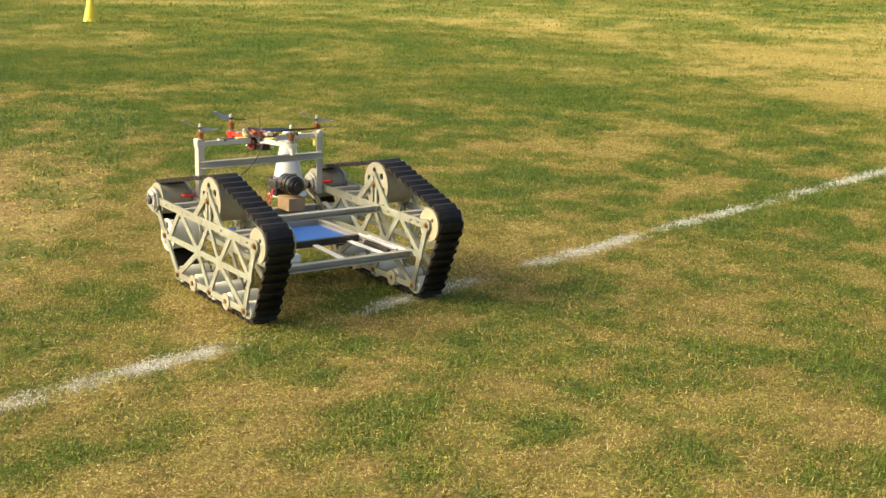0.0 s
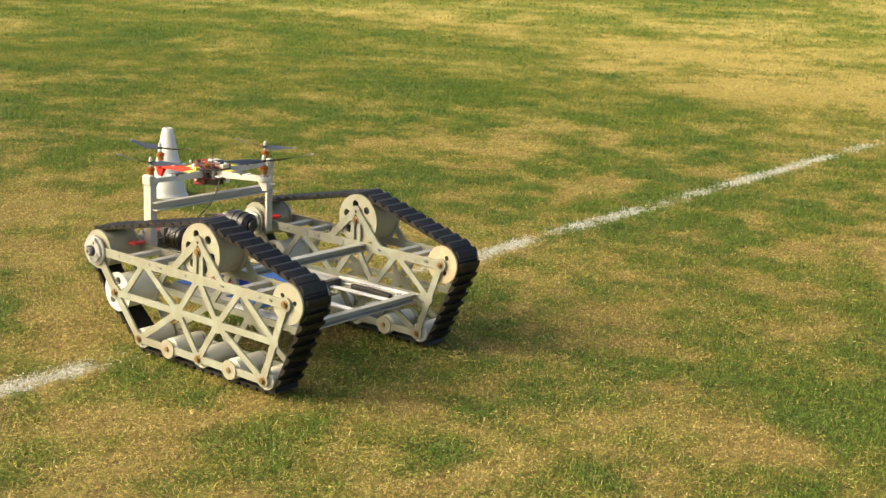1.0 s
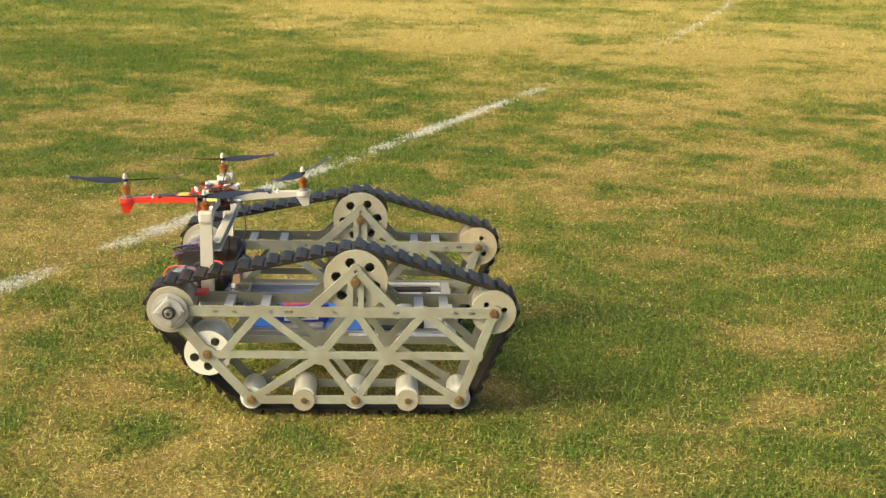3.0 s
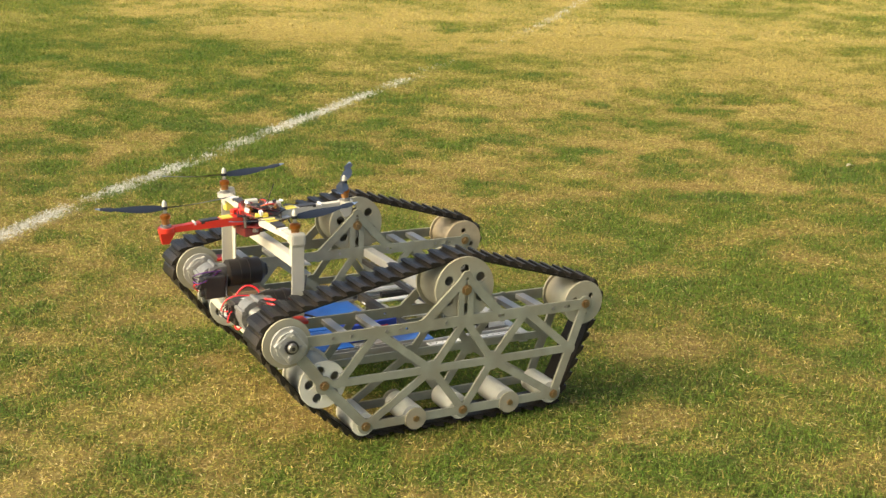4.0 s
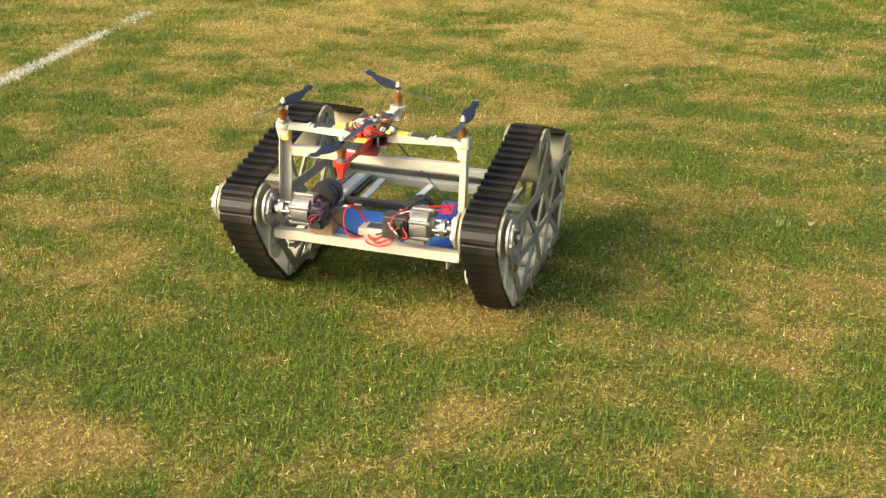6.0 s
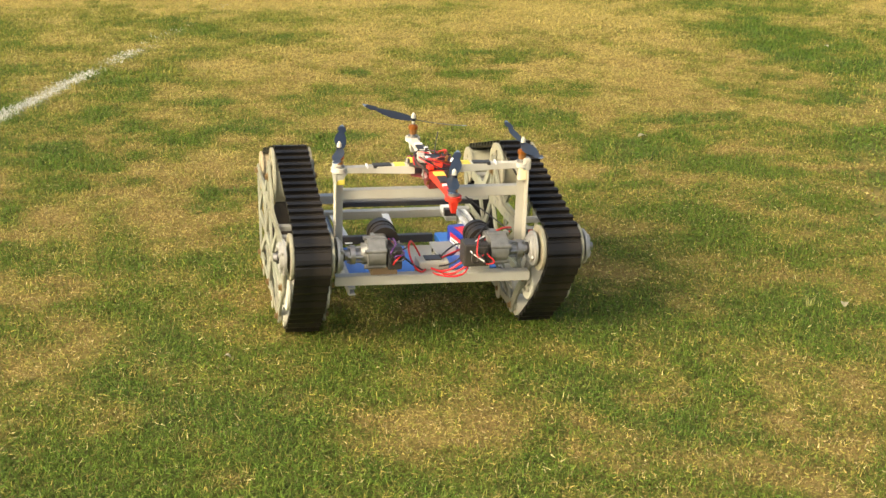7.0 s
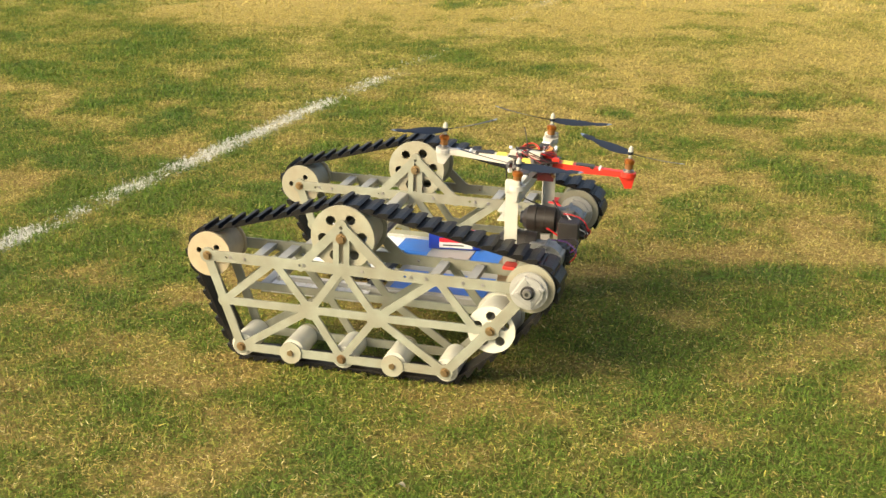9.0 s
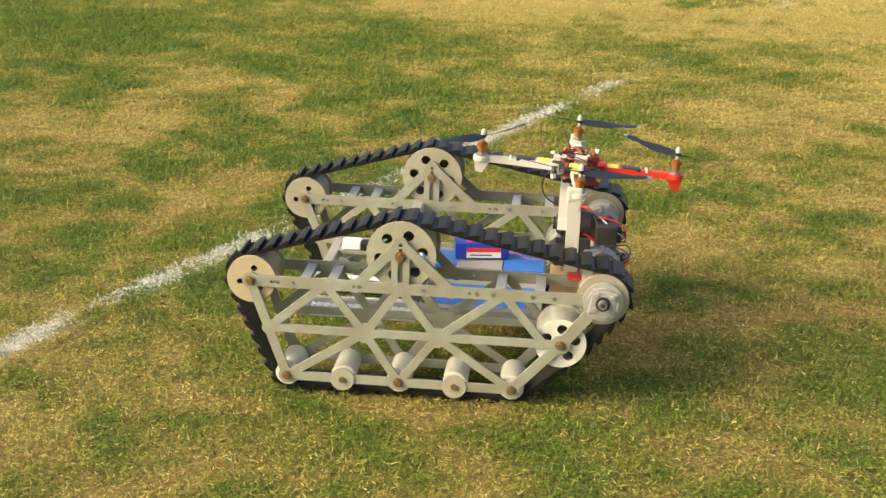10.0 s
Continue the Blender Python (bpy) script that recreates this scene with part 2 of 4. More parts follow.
def turf_field(x, y):
    """The turf's dryness (0 lush, 1 straw), its chalk cover and its bare earth at places."""
    even = np.clip(1 - (y - 1.5) / 4.5, 0.45, 1)
    n = 0.315 + 0.15 * value_noise(x, y, 1.1, 3.1) + 0.20 * value_noise(x, y, 0.42, 9.7) + even * (0.36 * (value_noise(x, y, 0.17, 21.3) - 0.5) + 0.30 * (value_noise(x, y, 0.07, 31.9) - 0.5))
    worn_side = np.clip((-0.1 - x) * 1.3, 0, 1) * np.clip((0.9 - y) * 0.8, 0, 1)
    lush_side = np.clip((x - 0.1) * 1.5, 0, 1) * np.clip((0.1 - y) * 1.2, 0, 1)
    dry = (n - 0.5) * 2.4 + 0.42 + 0.10 * np.clip((y - 4.0) / 4, 0, 1) + 0.24 * worn_side - 0.12 * lush_side + 0.15 * np.clip((y - 1.2) / 2, 0, 1) * np.clip((x + 1.2) / 2, 0, 1) + 0.12 * np.clip((y - 1.3) / 1.5, 0, 1) * np.clip((x - 0.8) / 1.2, 0, 1)
    warp = (value_noise(x, y, 0.3, 5.5) - 0.5) * 0.9 + (value_noise(x, y, 0.1, 14.5) - 0.5) * 0.8 + (value_noise(x, y, 0.04, 17.5) - 0.5) * 0.5
    for px, py, rx, ry, s in PATCHES:
        q = np.sqrt(((x - px) / rx) ** 2 + ((y - py) / ry) ** 2) + warp
        dry = dry + 0.46 * s * np.clip(1.4 - q, 0, 1)
    off = np.abs(line_offset(x, y)) + (value_noise(x, y, 0.035, 2.2) - 0.5) * 0.03
    cover = np.clip((0.060 - off) / 0.045, 0, 1)
    worn = np.clip((value_noise(x, y, 0.30, 40.5) * 0.45 + value_noise(x, y, 0.10, 50.5) * 0.35 + value_noise(x, y, 0.03, 55.5) * 0.20 - 0.31 - 0.05 * np.clip(-y, 0, 1)) * 3.0, 0.04, 1)
    rubbed = lambda lo, hi, left: 1 - (1 - left) * np.clip((y - lo) / 0.25, 0, 1) * np.clip((hi - y) / 0.25, 0, 1)
    gap = rubbed(3.4, 5.6, 0.06) * rubbed(5.4, 30.0, 0.6) * rubbed(-1.95, -1.35, 0.5)
    earth = np.clip((y - 4.83 + 0.42 * (x - 4.8) + 0.25 * warp) * 4, 0, 1) * np.clip((x - 4.68 + 0.1 * warp) * 6, 0, 1) * np.clip((5.9 - y) * 3, 0, 1)
    return np.clip(dry, 0, 1), cover * worn * gap, earth


def turf_color(x, y, jitter=None):
    """The turf's mean colour, its dryness and its chalk cover at places."""
    dry, chalk, earth = turf_field(x, y)
    if jitter is not None:
        dry = np.clip(dry + jitter, 0, 1)
    lush, mid, straw = np.array(LUSH), np.array(MID), np.array(STRAW)
    d = dry[:, None]
    c = np.where(d < 0.5, lush + (mid - lush) * d * 2, mid + (straw - mid) * (d * 2 - 1))
    # brown thatch shows in part of the dry turf, cooler green in part of the lush
    thatch = np.clip((0.5 * value_noise(x, y, 0.16, 71.3) + 0.5 * value_noise(x, y, 0.05, 77.1) - 0.36) * 4, 0, 1) * np.clip((dry - 0.30) * 2.6, 0, 1) * np.clip((4.0 - y) / 3, 0, 1)
    c = c + (np.array(THATCH) - c) * (thatch * 0.75)[:, None]
    cool = np.clip((0.6 * value_noise(x, y, 0.22, 83.3) + 0.4 * value_noise(x, y, 0.06, 87.1) - 0.50) * 5, 0, 1) * np.clip((0.5 - dry) * 3, 0, 1)
    c = c + (np.array(COOL) - c) * (cool * 0.6)[:, None]
    c = c + (np.array((0.36, 0.19, 0.08)) - c) * (earth * 0.9)[:, None]
    return c, dry, chalk


def graded(lo, hi, step, far):
    """Even steps from lo to hi, then ever longer ones out to far."""
    mid = list(np.arange(lo, hi + step / 2, step))
    right, left, s = [], [], step
    while (right[-1] if right else hi) < far:
        s *= 1.05
        right.append((right[-1] if right else hi) + s)
        left.append((left[-1] if left else lo) - s)
    return np.array(left[::-1] + mid + right)


def build_ground():
    xs, ys = graded(-5.5, 5.5, 0.045, 900), graded(-3.6, 7.5, 0.045, 900)
    nx, ny = len(xs), len(ys)
    X, Y = np.meshgrid(xs, ys)
    X, Y = X.ravel(), Y.ravel()
    Z = (value_noise(X, Y, 0.12, 60.0) - 0.5) * 0.006 - 0.004
    me = bpy.data.meshes.new("ground")
    me.vertices.add(nx * ny)
    me.vertices.foreach_set("co", np.stack([X, Y, Z], 1).ravel())
    i = (np.arange(ny - 1)[:, None] * nx + np.arange(nx - 1)).ravel()
    quads = np.stack([i, i + 1, i + nx + 1, i + nx], 1)
    me.loops.add(quads.size)
    me.loops.foreach_set("vertex_index", quads.ravel())
    me.polygons.add(len(quads))
    me.polygons.foreach_set("loop_start", np.arange(len(quads)) * 4)
    me.update()
    c, _, chalk = turf_color(X, Y)
    # bare soil and old thatch lie between the blades where the turf is strewn with them;
    # the shade in the gaps is painted in too, as darker ground colour
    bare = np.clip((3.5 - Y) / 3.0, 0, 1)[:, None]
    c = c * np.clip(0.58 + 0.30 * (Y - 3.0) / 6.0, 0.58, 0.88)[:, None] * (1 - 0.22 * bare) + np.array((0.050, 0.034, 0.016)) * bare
    c = c + (np.array((0.60, 0.59, 0.52)) - c) * (chalk * 0.7)[:, None]
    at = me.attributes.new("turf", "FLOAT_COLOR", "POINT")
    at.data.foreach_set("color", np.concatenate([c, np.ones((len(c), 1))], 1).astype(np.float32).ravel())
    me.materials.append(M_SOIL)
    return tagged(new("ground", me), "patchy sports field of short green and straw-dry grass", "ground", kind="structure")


def build_blades(name, corners, y0, y1, density, length, width, label, single=1.0):
    """Short blades strewn over a stretch of the field, one triangle each: some stand, most lie as they were trodden.
    corners: the stretch's x limits at y0 and at y1; single: how far each blade has a colour of its own."""
    (a0, b0), (a1, b1) = corners
    n = int((max(b0, b1) - min(a0, a1)) * (y1 - y0) * density)
    x, y = RNG.uniform(min(a0, a1), max(b0, b1), n), RNG.uniform(y0, y1, n)
    u = (y - y0) / (y1 - y0)
    inside = (x > a0 + (a1 - a0) * u) & (x < b0 + (b1 - b0) * u)
    x, y = x[inside], y[inside]
    dry, _, earth = turf_field(x, y)
    keep = (RNG.random(len(x)) > 0.12 * dry) & (earth < 0.5)
    x, y, dry = x[keep], y[keep], dry[keep]
    n = len(x)
    h = length * RNG.uniform(0.45, 1.3, n) * (1.1 - 0.35 * dry)
    turn = RNG.uniform(0, 2 * np.pi, n)
    stands = RNG.random(n) < 0.42 - 0.2 * dry
    lean = np.where(stands, RNG.uniform(0.25, 1.15, n), RNG.normal(1.5, 0.16, n))
    w = width * RNG.uniform(0.6, 1.4, n)
    side = np.stack([-np.sin(turn), np.cos(turn), RNG.uniform(-0.5, 0.5, n) * single], 1) * w[:, None] / 2
    heap = 0.55 * length * np.clip(value_noise(x, y, 0.028, 66.0) * 1.5 - 0.3, 0, 1)
    z = np.where(stands, -0.002, heap * RNG.uniform(0.1, 1.0, n))
    base = np.stack([x, y, z], 1)
    tip = base + np.stack([np.cos(turn) * np.sin(lean) * h, np.sin(turn) * np.sin(lean) * h, np.maximum(np.cos(lean) * h, -z)], 1)
    co = np.stack([base - side, base + side, tip], 1).reshape(-1, 3)
    me = bpy.data.meshes.new(name)
    me.vertices.add(3 * n)
    me.vertices.foreach_set("co", co.ravel())
    me.loops.add(3 * n)
    me.loops.foreach_set("vertex_index", np.arange(3 * n))
    me.polygons.add(n)
    me.polygons.foreach_set("loop_start", np.arange(n) * 3)
    me.update()
    c, dry, chalk = turf_color(x, y, RNG.normal(0, 0.10 + 0.12 * single, n))
    # single stalks: dead ones more often where the turf is dry
    dead = RNG.random(n) < np.clip(0.12 + 0.64 * dry, 0, 0.85)
    # trodden brown stalks outnumber the tan ones on the less worn side; far across the field they are yellow straw
    kind = RNG.choice(4, n, p=(0.43, 0.29, 0.11, 0.17))
    less_worn = np.clip((x + 0.6) * 1.2, 0, 1) * np.clip((1.5 - y) / 2, 0, 1)
    kind[(kind == 0) & (RNG.random(n) < 0.5 * less_worn)] = 1
    near = np.clip((3.2 - y) / 2.6, 0, 1)[:, None]
    stalk = np.array(STALKS)[kind] * near + np.array(STRAW) * (1 - near)
    green = np.array(LUSH) + (np.array(MID) - np.array(LUSH)) * np.clip(0.02 + 0.55 * RNG.random(n) + 0.35 * dry, 0, 1)[:, None]
    own = np.where(dead[:, None], stalk, green)
    c = c + (own - c) * (0.62 * single)
    spread = 0.25 + 0.75 * single
    c = c * (1 + spread * (-0.41 + 1.0 * RNG.random(n) ** 1.4))[:, None]
    white = RNG.random(n) < chalk * 0.85
    c[white] = np.array((0.64, 0.63, 0.56)) * RNG.uniform(0.75, 1.15, (white.sum(), 1))
    c3 = np.repeat(c, 3, axis=0)
    at = me.attributes.new("turf", "FLOAT_COLOR", "POINT")
    at.data.foreach_set("color", np.concatenate([c3, np.ones((len(c3), 1))], 1).astype(np.float32).ravel())
    me.materials.append(M_BLADE)
    return tagged(new(name, me), label, "grass", kind="stuff")


def rect(a, b):
    return (a, b), (a, b)


build_ground()
build_blades("grass", ((-2.1, 1.6), (-3.4, 2.9)), -3.1, 0.2, 53000, 0.0150, 0.0031, "short mown grass blades, green mixed with dry straw")
build_blades("grass", ((-3.4, 2.9), (-4.3, 3.9)), 0.2, 2.2, 30000, 0.0185, 0.0040, "short mown grass blades beyond the robot", 0.65)
build_blades("grass", ((-6.0, -3.4), (-6.0, -4.3)), 0.2, 2.2, 9000, 0.022, 0.0065, "short mown grass blades along the field's edge", 0.6)
build_blades("grass", ((2.9, 6.0), (3.9, 6.0)), 0.2, 2.2, 9000, 0.022, 0.0065, "short mown grass blades along the field's edge", 0.6)
build_blades("grass", rect(-7.5, 5.8), 2.2, 5.2, 15000, 0.022, 0.0062, "short mown grass blades further across the field", 0.32)
build_blades("grass", rect(-11.0, 6.5), 5.2, 9.5, 4200, 0.028, 0.0100, "grass tufts far across the field", 0.2)
build_blades("grass", rect(-11.0, 5.5), 9.5, 18.5, 1000, 0.034, 0.018, "grass tufts at the far side of the field", 0.15)
build_blades("grass", rect(-6.0, 6.0), -7.5, -3.1, 3000, 0.022, 0.009, "short mown grass blades behind the viewer", 0.6)
build_blades("grass", ((-6.0, -2.1), (-6.0, -3.4)), -3.1, 0.2, 4000, 0.022, 0.009, "short mown grass blades along the field's edge", 0.6)
build_blades("grass", ((1.6, 6.0), (2.9, 6.0)), -3.1, 0.2, 4000, 0.022, 0.009, "short mown grass blades along the field's edge", 0.6)


# ---------------------------------------------------------------- mesh helpers
def part(name, bm, material, parent=None, label="", smooth=None):
    """Links a bmesh as one mesh object under a thing or a part."""
    me = bpy.data.meshes.new(name)
    bmesh.ops.recalc_face_normals(bm, faces=bm.faces)
    if smooth:
        for f in bm.faces:
            f.smooth = True
        for ed in bm.edges:
            if len(ed.link_faces) != 2 or ed.calc_face_angle(3.0) > smooth:
                ed.smooth = False
    bm.to_mesh(me)
    bm.free()
    for m in (material if isinstance(material, (list, tuple)) else [material]):
        me.materials.append(m)
    return placed(name, me, parent, label)


def placed(name, me, parent=None, label="", m=None):
    ob = new(name, me)
    ob.parent = parent
    if m is not None:
        ob.matrix_basis = m
    return tagged(ob, label)


def thing(name, label, category, group=""):
    return tagged(new(name), label, category, group)


def box(bm, c, s, m=None, bevel=0.0, index=0):
    r = bmesh.ops.create_cube(bm, size=1.0, matrix=(m or Matrix()) @ Matrix.Translation(c) @ Matrix.Diagonal((*s, 1)))
    fs = {f for v in r["verts"] for f in v.link_faces}
    for f in fs:
        f.material_index = index
    if bevel:
        g = bmesh.ops.bevel(bm, geom=list({ed for f in fs for ed in f.edges}), offset=bevel, segments=2, affect="EDGES", profile=0.6)
        for f in g["faces"]:
            f.material_index = index


def rod(bm, p, q, r, r2=None, seg=16, index=0, caps=True):
    p, q = Vector(p), Vector(q)
    m = Matrix.Translation((p + q) / 2) @ (q - p).to_track_quat("Z", "Y").to_matrix().to_4x4()
    g = bmesh.ops.create_cone(bm, cap_ends=caps, segments=seg, radius1=r, radius2=r if r2 is None else r2, depth=(q - p).length, matrix=m)
    for f in {f for v in g["verts"] for f in v.link_faces}:
        f.material_index = index


def disc(bm, r, y0, y1, holes=(), seg=48, index=0):
    """A disc about the y axis with round holes (x, z, radius)."""
    def loop(cx, cz, rr, n):
        vs = [bm.verts.new((cx + rr * math.cos(2 * math.pi * k / n), y0, cz + rr * math.sin(2 * math.pi * k / n))) for k in range(n)]
        return [bm.edges.new((vs[k], vs[(k + 1) % n])) for k in range(n)]
    eds = loop(0, 0, r, seg)
    for h in holes:
        eds += loop(*h, 14)
    f = [g for g in bmesh.ops.triangle_fill(bm, use_beauty=True, edges=eds)["geom"] if isinstance(g, bmesh.types.BMFace)]
    ex = bmesh.ops.extrude_face_region(bm, geom=f)
    vs = [g for g in ex["geom"] if isinstance(g, bmesh.types.BMVert)]
    bmesh.ops.translate(bm, verts=vs, vec=(0, y1 - y0, 0))


def tube(name, pts, r, material, parent, label=""):
    """A bent wire through points."""
    cu = bpy.data.curves.new(name, "CURVE")
    cu.dimensions, cu.bevel_depth, cu.bevel_resolution, cu.resolution_u = "3D", r, 2, 6
    sp = cu.splines.new("NURBS")
    sp.points.add(len(pts) - 1)
    for p, co in zip(sp.points, pts):
        p.co = (*co, 1)
    sp.use_endpoint_u, sp.order_u = True, 3
    cu.materials.append(material)
    ob = new(name, cu)
    ob.parent = parent
    return tagged(ob, label)


# ---------------------------------------------------------------- tracked robot
HUB, BIG, FRONT, IDLER = (0.4344, 0.2651), (0.0, 0.3373), (-0.3274, 0.2624), (0.3503, 0.1576)
ROLL = [(x, 0.0436) for x in (0.2485, 0.1235, 0.0, -0.1245, -0.2490)]
Y_OUT, Y_IN, Y_BELT, W_BELT = 0.360, 0.246, 0.303, 0.082
R_HUB, R_BIG, R_FRONT, R_IDLER, R_ROLL = 0.052, 0.0675, 0.048, 0.0495, 0.0275
FLANGE = {R_BIG: 0.0755, R_FRONT: 0.0535, R_IDLER: 0.0555, R_HUB: 0.056}
BAND, LUG_H, LUGS = 0.005, 0.0095, 60

robot = thing("tracked_robot", "open cream-coloured truss robot on two black rubber tracks", "robot")


def outline_bar(p, q, width):
    """A flat bar's outline in the xz plane, with round ends."""
    p, q = Vector(p), Vector(q)
    d = (q - p).normalized()
    n, e = Vector((-d.y, d.x)) * width / 2, d * width / 2
    turn = [math.pi * k / 5 for k in range(6)]
    return [q + n * math.cos(a) + e * math.sin(a) for a in turn][::-1] + [p - n * math.cos(a) - e * math.sin(a) for a in turn][::-1]


def outline_disc(c, r, n=22):
    return [Vector((c[0] + r * math.cos(2 * math.pi * k / n), c[1] + r * math.sin(2 * math.pi * k / n))) for k in range(n)]


def cut_plate(outlines, holes, thick):
    """One plate: the outlines joined in the plane, the holes left out, given a thickness about y = 0."""
    pts, faces = [], []
    for o in (*outlines, *holes):
        faces.append(list(range(len(pts), len(pts) + len(o))))
        pts += o
    co, _, tris, _, _, origin = geometry.delaunay_2d_cdt(pts, [], faces, 1, 1e-6)
    first_hole = len(outlines)
    bm = bmesh.new()
    vs = [bm.verts.new((v.x, -thick / 2, v.y)) for v in co]
    for f, o in zip(tris, origin):
        if o and max(o) < first_hole:
            bm.faces.new([vs[k] for k in f])
    bmesh.ops.delete(bm, geom=[v for v in bm.verts if not v.link_faces], context="VERTS")
    ex = bmesh.ops.extrude_face_region(bm, geom=bm.faces[:])
    bmesh.ops.translate(bm, verts=[g for g in ex["geom"] if isinstance(g, bmesh.types.BMVert)], vec=(0, thick, 0))
    bmesh.ops.dissolve_limit(bm, angle_limit=0.01, verts=bm.verts[:], edges=bm.edges[:])
    return bm


def truss_mesh():
    """A side plate, cut out to a truss."""
    mid = 0.155
    top = lambda x: FRONT[1] + (HUB[1] - FRONT[1]) * (x - FRONT[0]) / (HUB[0] - FRONT[0])
    edge = lambda z: FRONT[0] + (ROLL[4][0] - FRONT[0]) * (FRONT[1] - z) / (FRONT[1] - ROLL[4][1])
    a, b, c, e = (-0.075, mid), (0.083, mid), (edge(mid), mid), (0.316, mid)
    t1, t2, t3 = (-0.163, top(-0.163)), (0.0, top(0)), (0.225, top(0.225))
    apex = (0.0, BIG[1] + 0.030)
    bars = [(FRONT, HUB, 0.025), (ROLL[4], ROLL[0], 0.020), (FRONT, ROLL[4], 0.021), (ROLL[0], IDLER, 0.022), (IDLER, HUB, 0.026), (c, IDLER, 0.018),
            (c, t1, 0.018), (t1, a, 0.018), (a, t2, 0.018), (t2, b, 0.018), (b, t3, 0.018), (t3, e, 0.018),
            (ROLL[4], a, 0.018), (a, ROLL[2], 0.018), (ROLL[2], b, 0.018), (b, ROLL[0], 0.018),
            (apex, (-0.098, top(-0.098)), 0.021), (apex, (0.112, top(0.112)), 0.021),
            ((-0.0125, apex[1] - 0.01), (-0.0125, top(0)), 0.014), ((0.0125, apex[1] - 0.01), (0.0125, top(0)), 0.014)]
    outlines = [outline_bar(*q) for q in bars]
    outlines += [outline_disc(q, 0.0185) for q in (*ROLL, FRONT, HUB)] + [outline_disc(IDLER, 0.021), outline_disc(a, 0.023), outline_disc(b, 0.023), outline_disc(apex, 0.014)] + [outline_disc(q, 0.015) for q in (t1, t2, t3, c, (-0.098, top(-0.098)), (0.112, top(0.112)))]
    holes = [outline_disc((0.0, BIG[1] + z), 0.0042, 10) for z in (0.026, 0.014)] + [outline_disc((x, top(x)), 0.0034, 8) for x in (-0.28, -0.10, 0.15)]
    me = bpy.data.meshes.new("side_plate")
    bm = cut_plate(outlines, holes, 0.006)
    bmesh.ops.recalc_face_normals(bm, faces=bm.faces)
    bm.to_mesh(me)
    bm.free()
    me.materials.append(M_PLATE)
    return me


TRUSS = truss_mesh()


def truss(y, side):
    placed("side_plate", TRUSS, robot, "", pose(0, y, 0))


def wheel(name, r, holes, material, label):
    """A hollow drum between two flanges, about its own y axis."""
    rim = FLANGE.get(r, r)
    bm = bmesh.new()
    rod(bm, (0, -W_BELT / 2 - 0.004, 0), (0, W_BELT / 2 + 0.004, 0), r - 0.0005, seg=48, caps=False)
    rod(bm, (0, -W_BELT / 2 - 0.006, 0), (0, W_BELT / 2 + 0.006, 0), 0.016, seg=20)
    for s in (-1, 1):
        y = s * (W_BELT / 2 + 0.004)
        disc(bm, rim, min(y, y + s * 0.006), max(y, y + s * 0.006), holes)
    return part(name, bm, material, None, label, 0.6)


def ring_holes(n, rad, r, start=0.3):
    return [(rad * math.cos(start + 2 * math.pi * k / n), rad * math.sin(start + 2 * math.pi * k / n), r) for k in range(n)]


SPINNERS = []  # wheel, side, place, radius


def set_wheel(ob, side, place, r):
    ob.parent = robot
    ob.matrix_basis = pose(place[0], side * Y_BELT, place[1])
    SPINNERS.append((ob, side, place, r))


def hull_path(pad):
    """The belt's closed line round its wheels: points, way and length at even steps."""
    pts = []
    for (cx, cz), r in ((HUB, R_HUB), (BIG, R_BIG), (FRONT, R_FRONT), (IDLER, R_IDLER), *((p, R_ROLL) for p in ROLL)):
        pts += [(cx + (r + pad) * math.cos(2 * math.pi * k / 180), cz + (r + pad) * math.sin(2 * math.pi * k / 180)) for k in range(180)]
    pts = sorted(pts)
    def half(seq):
        out = []
        for p in seq:
            while len(out) > 1 and (out[-1][0] - out[-2][0]) * (p[1] - out[-2][1]) - (out[-1][1] - out[-2][1]) * (p[0] - out[-2][0]) <= 0:
                out.pop()
            out.append(p)
        return out[:-1]
    ring = np.array(half(pts) + half(pts[::-1]))
    ring = np.concatenate([ring, ring[:1]])
    s = np.concatenate([[0], np.cumsum(np.hypot(*np.diff(ring, axis=0).T))])
    return ring, s


RING, RING_S = hull_path(BAND)
BELT_LEN = RING_S[-1]


def on_belt(s):
    """The pose of a lug s metres along the belt."""
    p = [np.interp((s + k) % BELT_LEN, RING_S, RING[:, i]) for k in (-0.008, 0.0, 0.008) for i in (0, 1)]
    way = math.atan2(p[5] - p[1], p[4] - p[0])
    x, z = (p[0] + p[4] + 2 * p[2]) / 4, (p[1] + p[5] + 2 * p[3]) / 4
    return x, z, way


def lug_pose(s, side):
    x, z, way = on_belt(s)
    # x along the belt's way, z outwards
    return Matrix.Translation((x, 0, z)) @ Matrix.Rotation(-way, 4, "Y") @ Matrix.Rotation(math.pi, 4, "X")


def build_belt(side):
    bm = bmesh.new()
    n = 240
    rows = []
    for ring, s in (hull_path(0.0006), hull_path(BAND)):
        u = np.linspace(0, s[-1], n, endpoint=False)
        rows.append(np.stack([np.interp(u, s, ring[:, 0]), np.interp(u, s, ring[:, 1])], 1))
    h = W_BELT / 2
    vs = [[bm.verts.new((p[0], y, p[1])) for p in row] for row, y in ((rows[0], -h), (rows[1], -h), (rows[1], h), (rows[0], h))]
    for k in range(n):
        j = (k + 1) % n
        for a in range(4):
            b = (a + 1) % 4
            bm.faces.new((vs[a][k], vs[a][j], vs[b][j], vs[b][k]))
    belt = part("track_belt", bm, M_RUBBER, robot, "black rubber belt with raised slanting lugs", 0.5)
    belt.location = (0, side * Y_BELT, 0)
    return belt


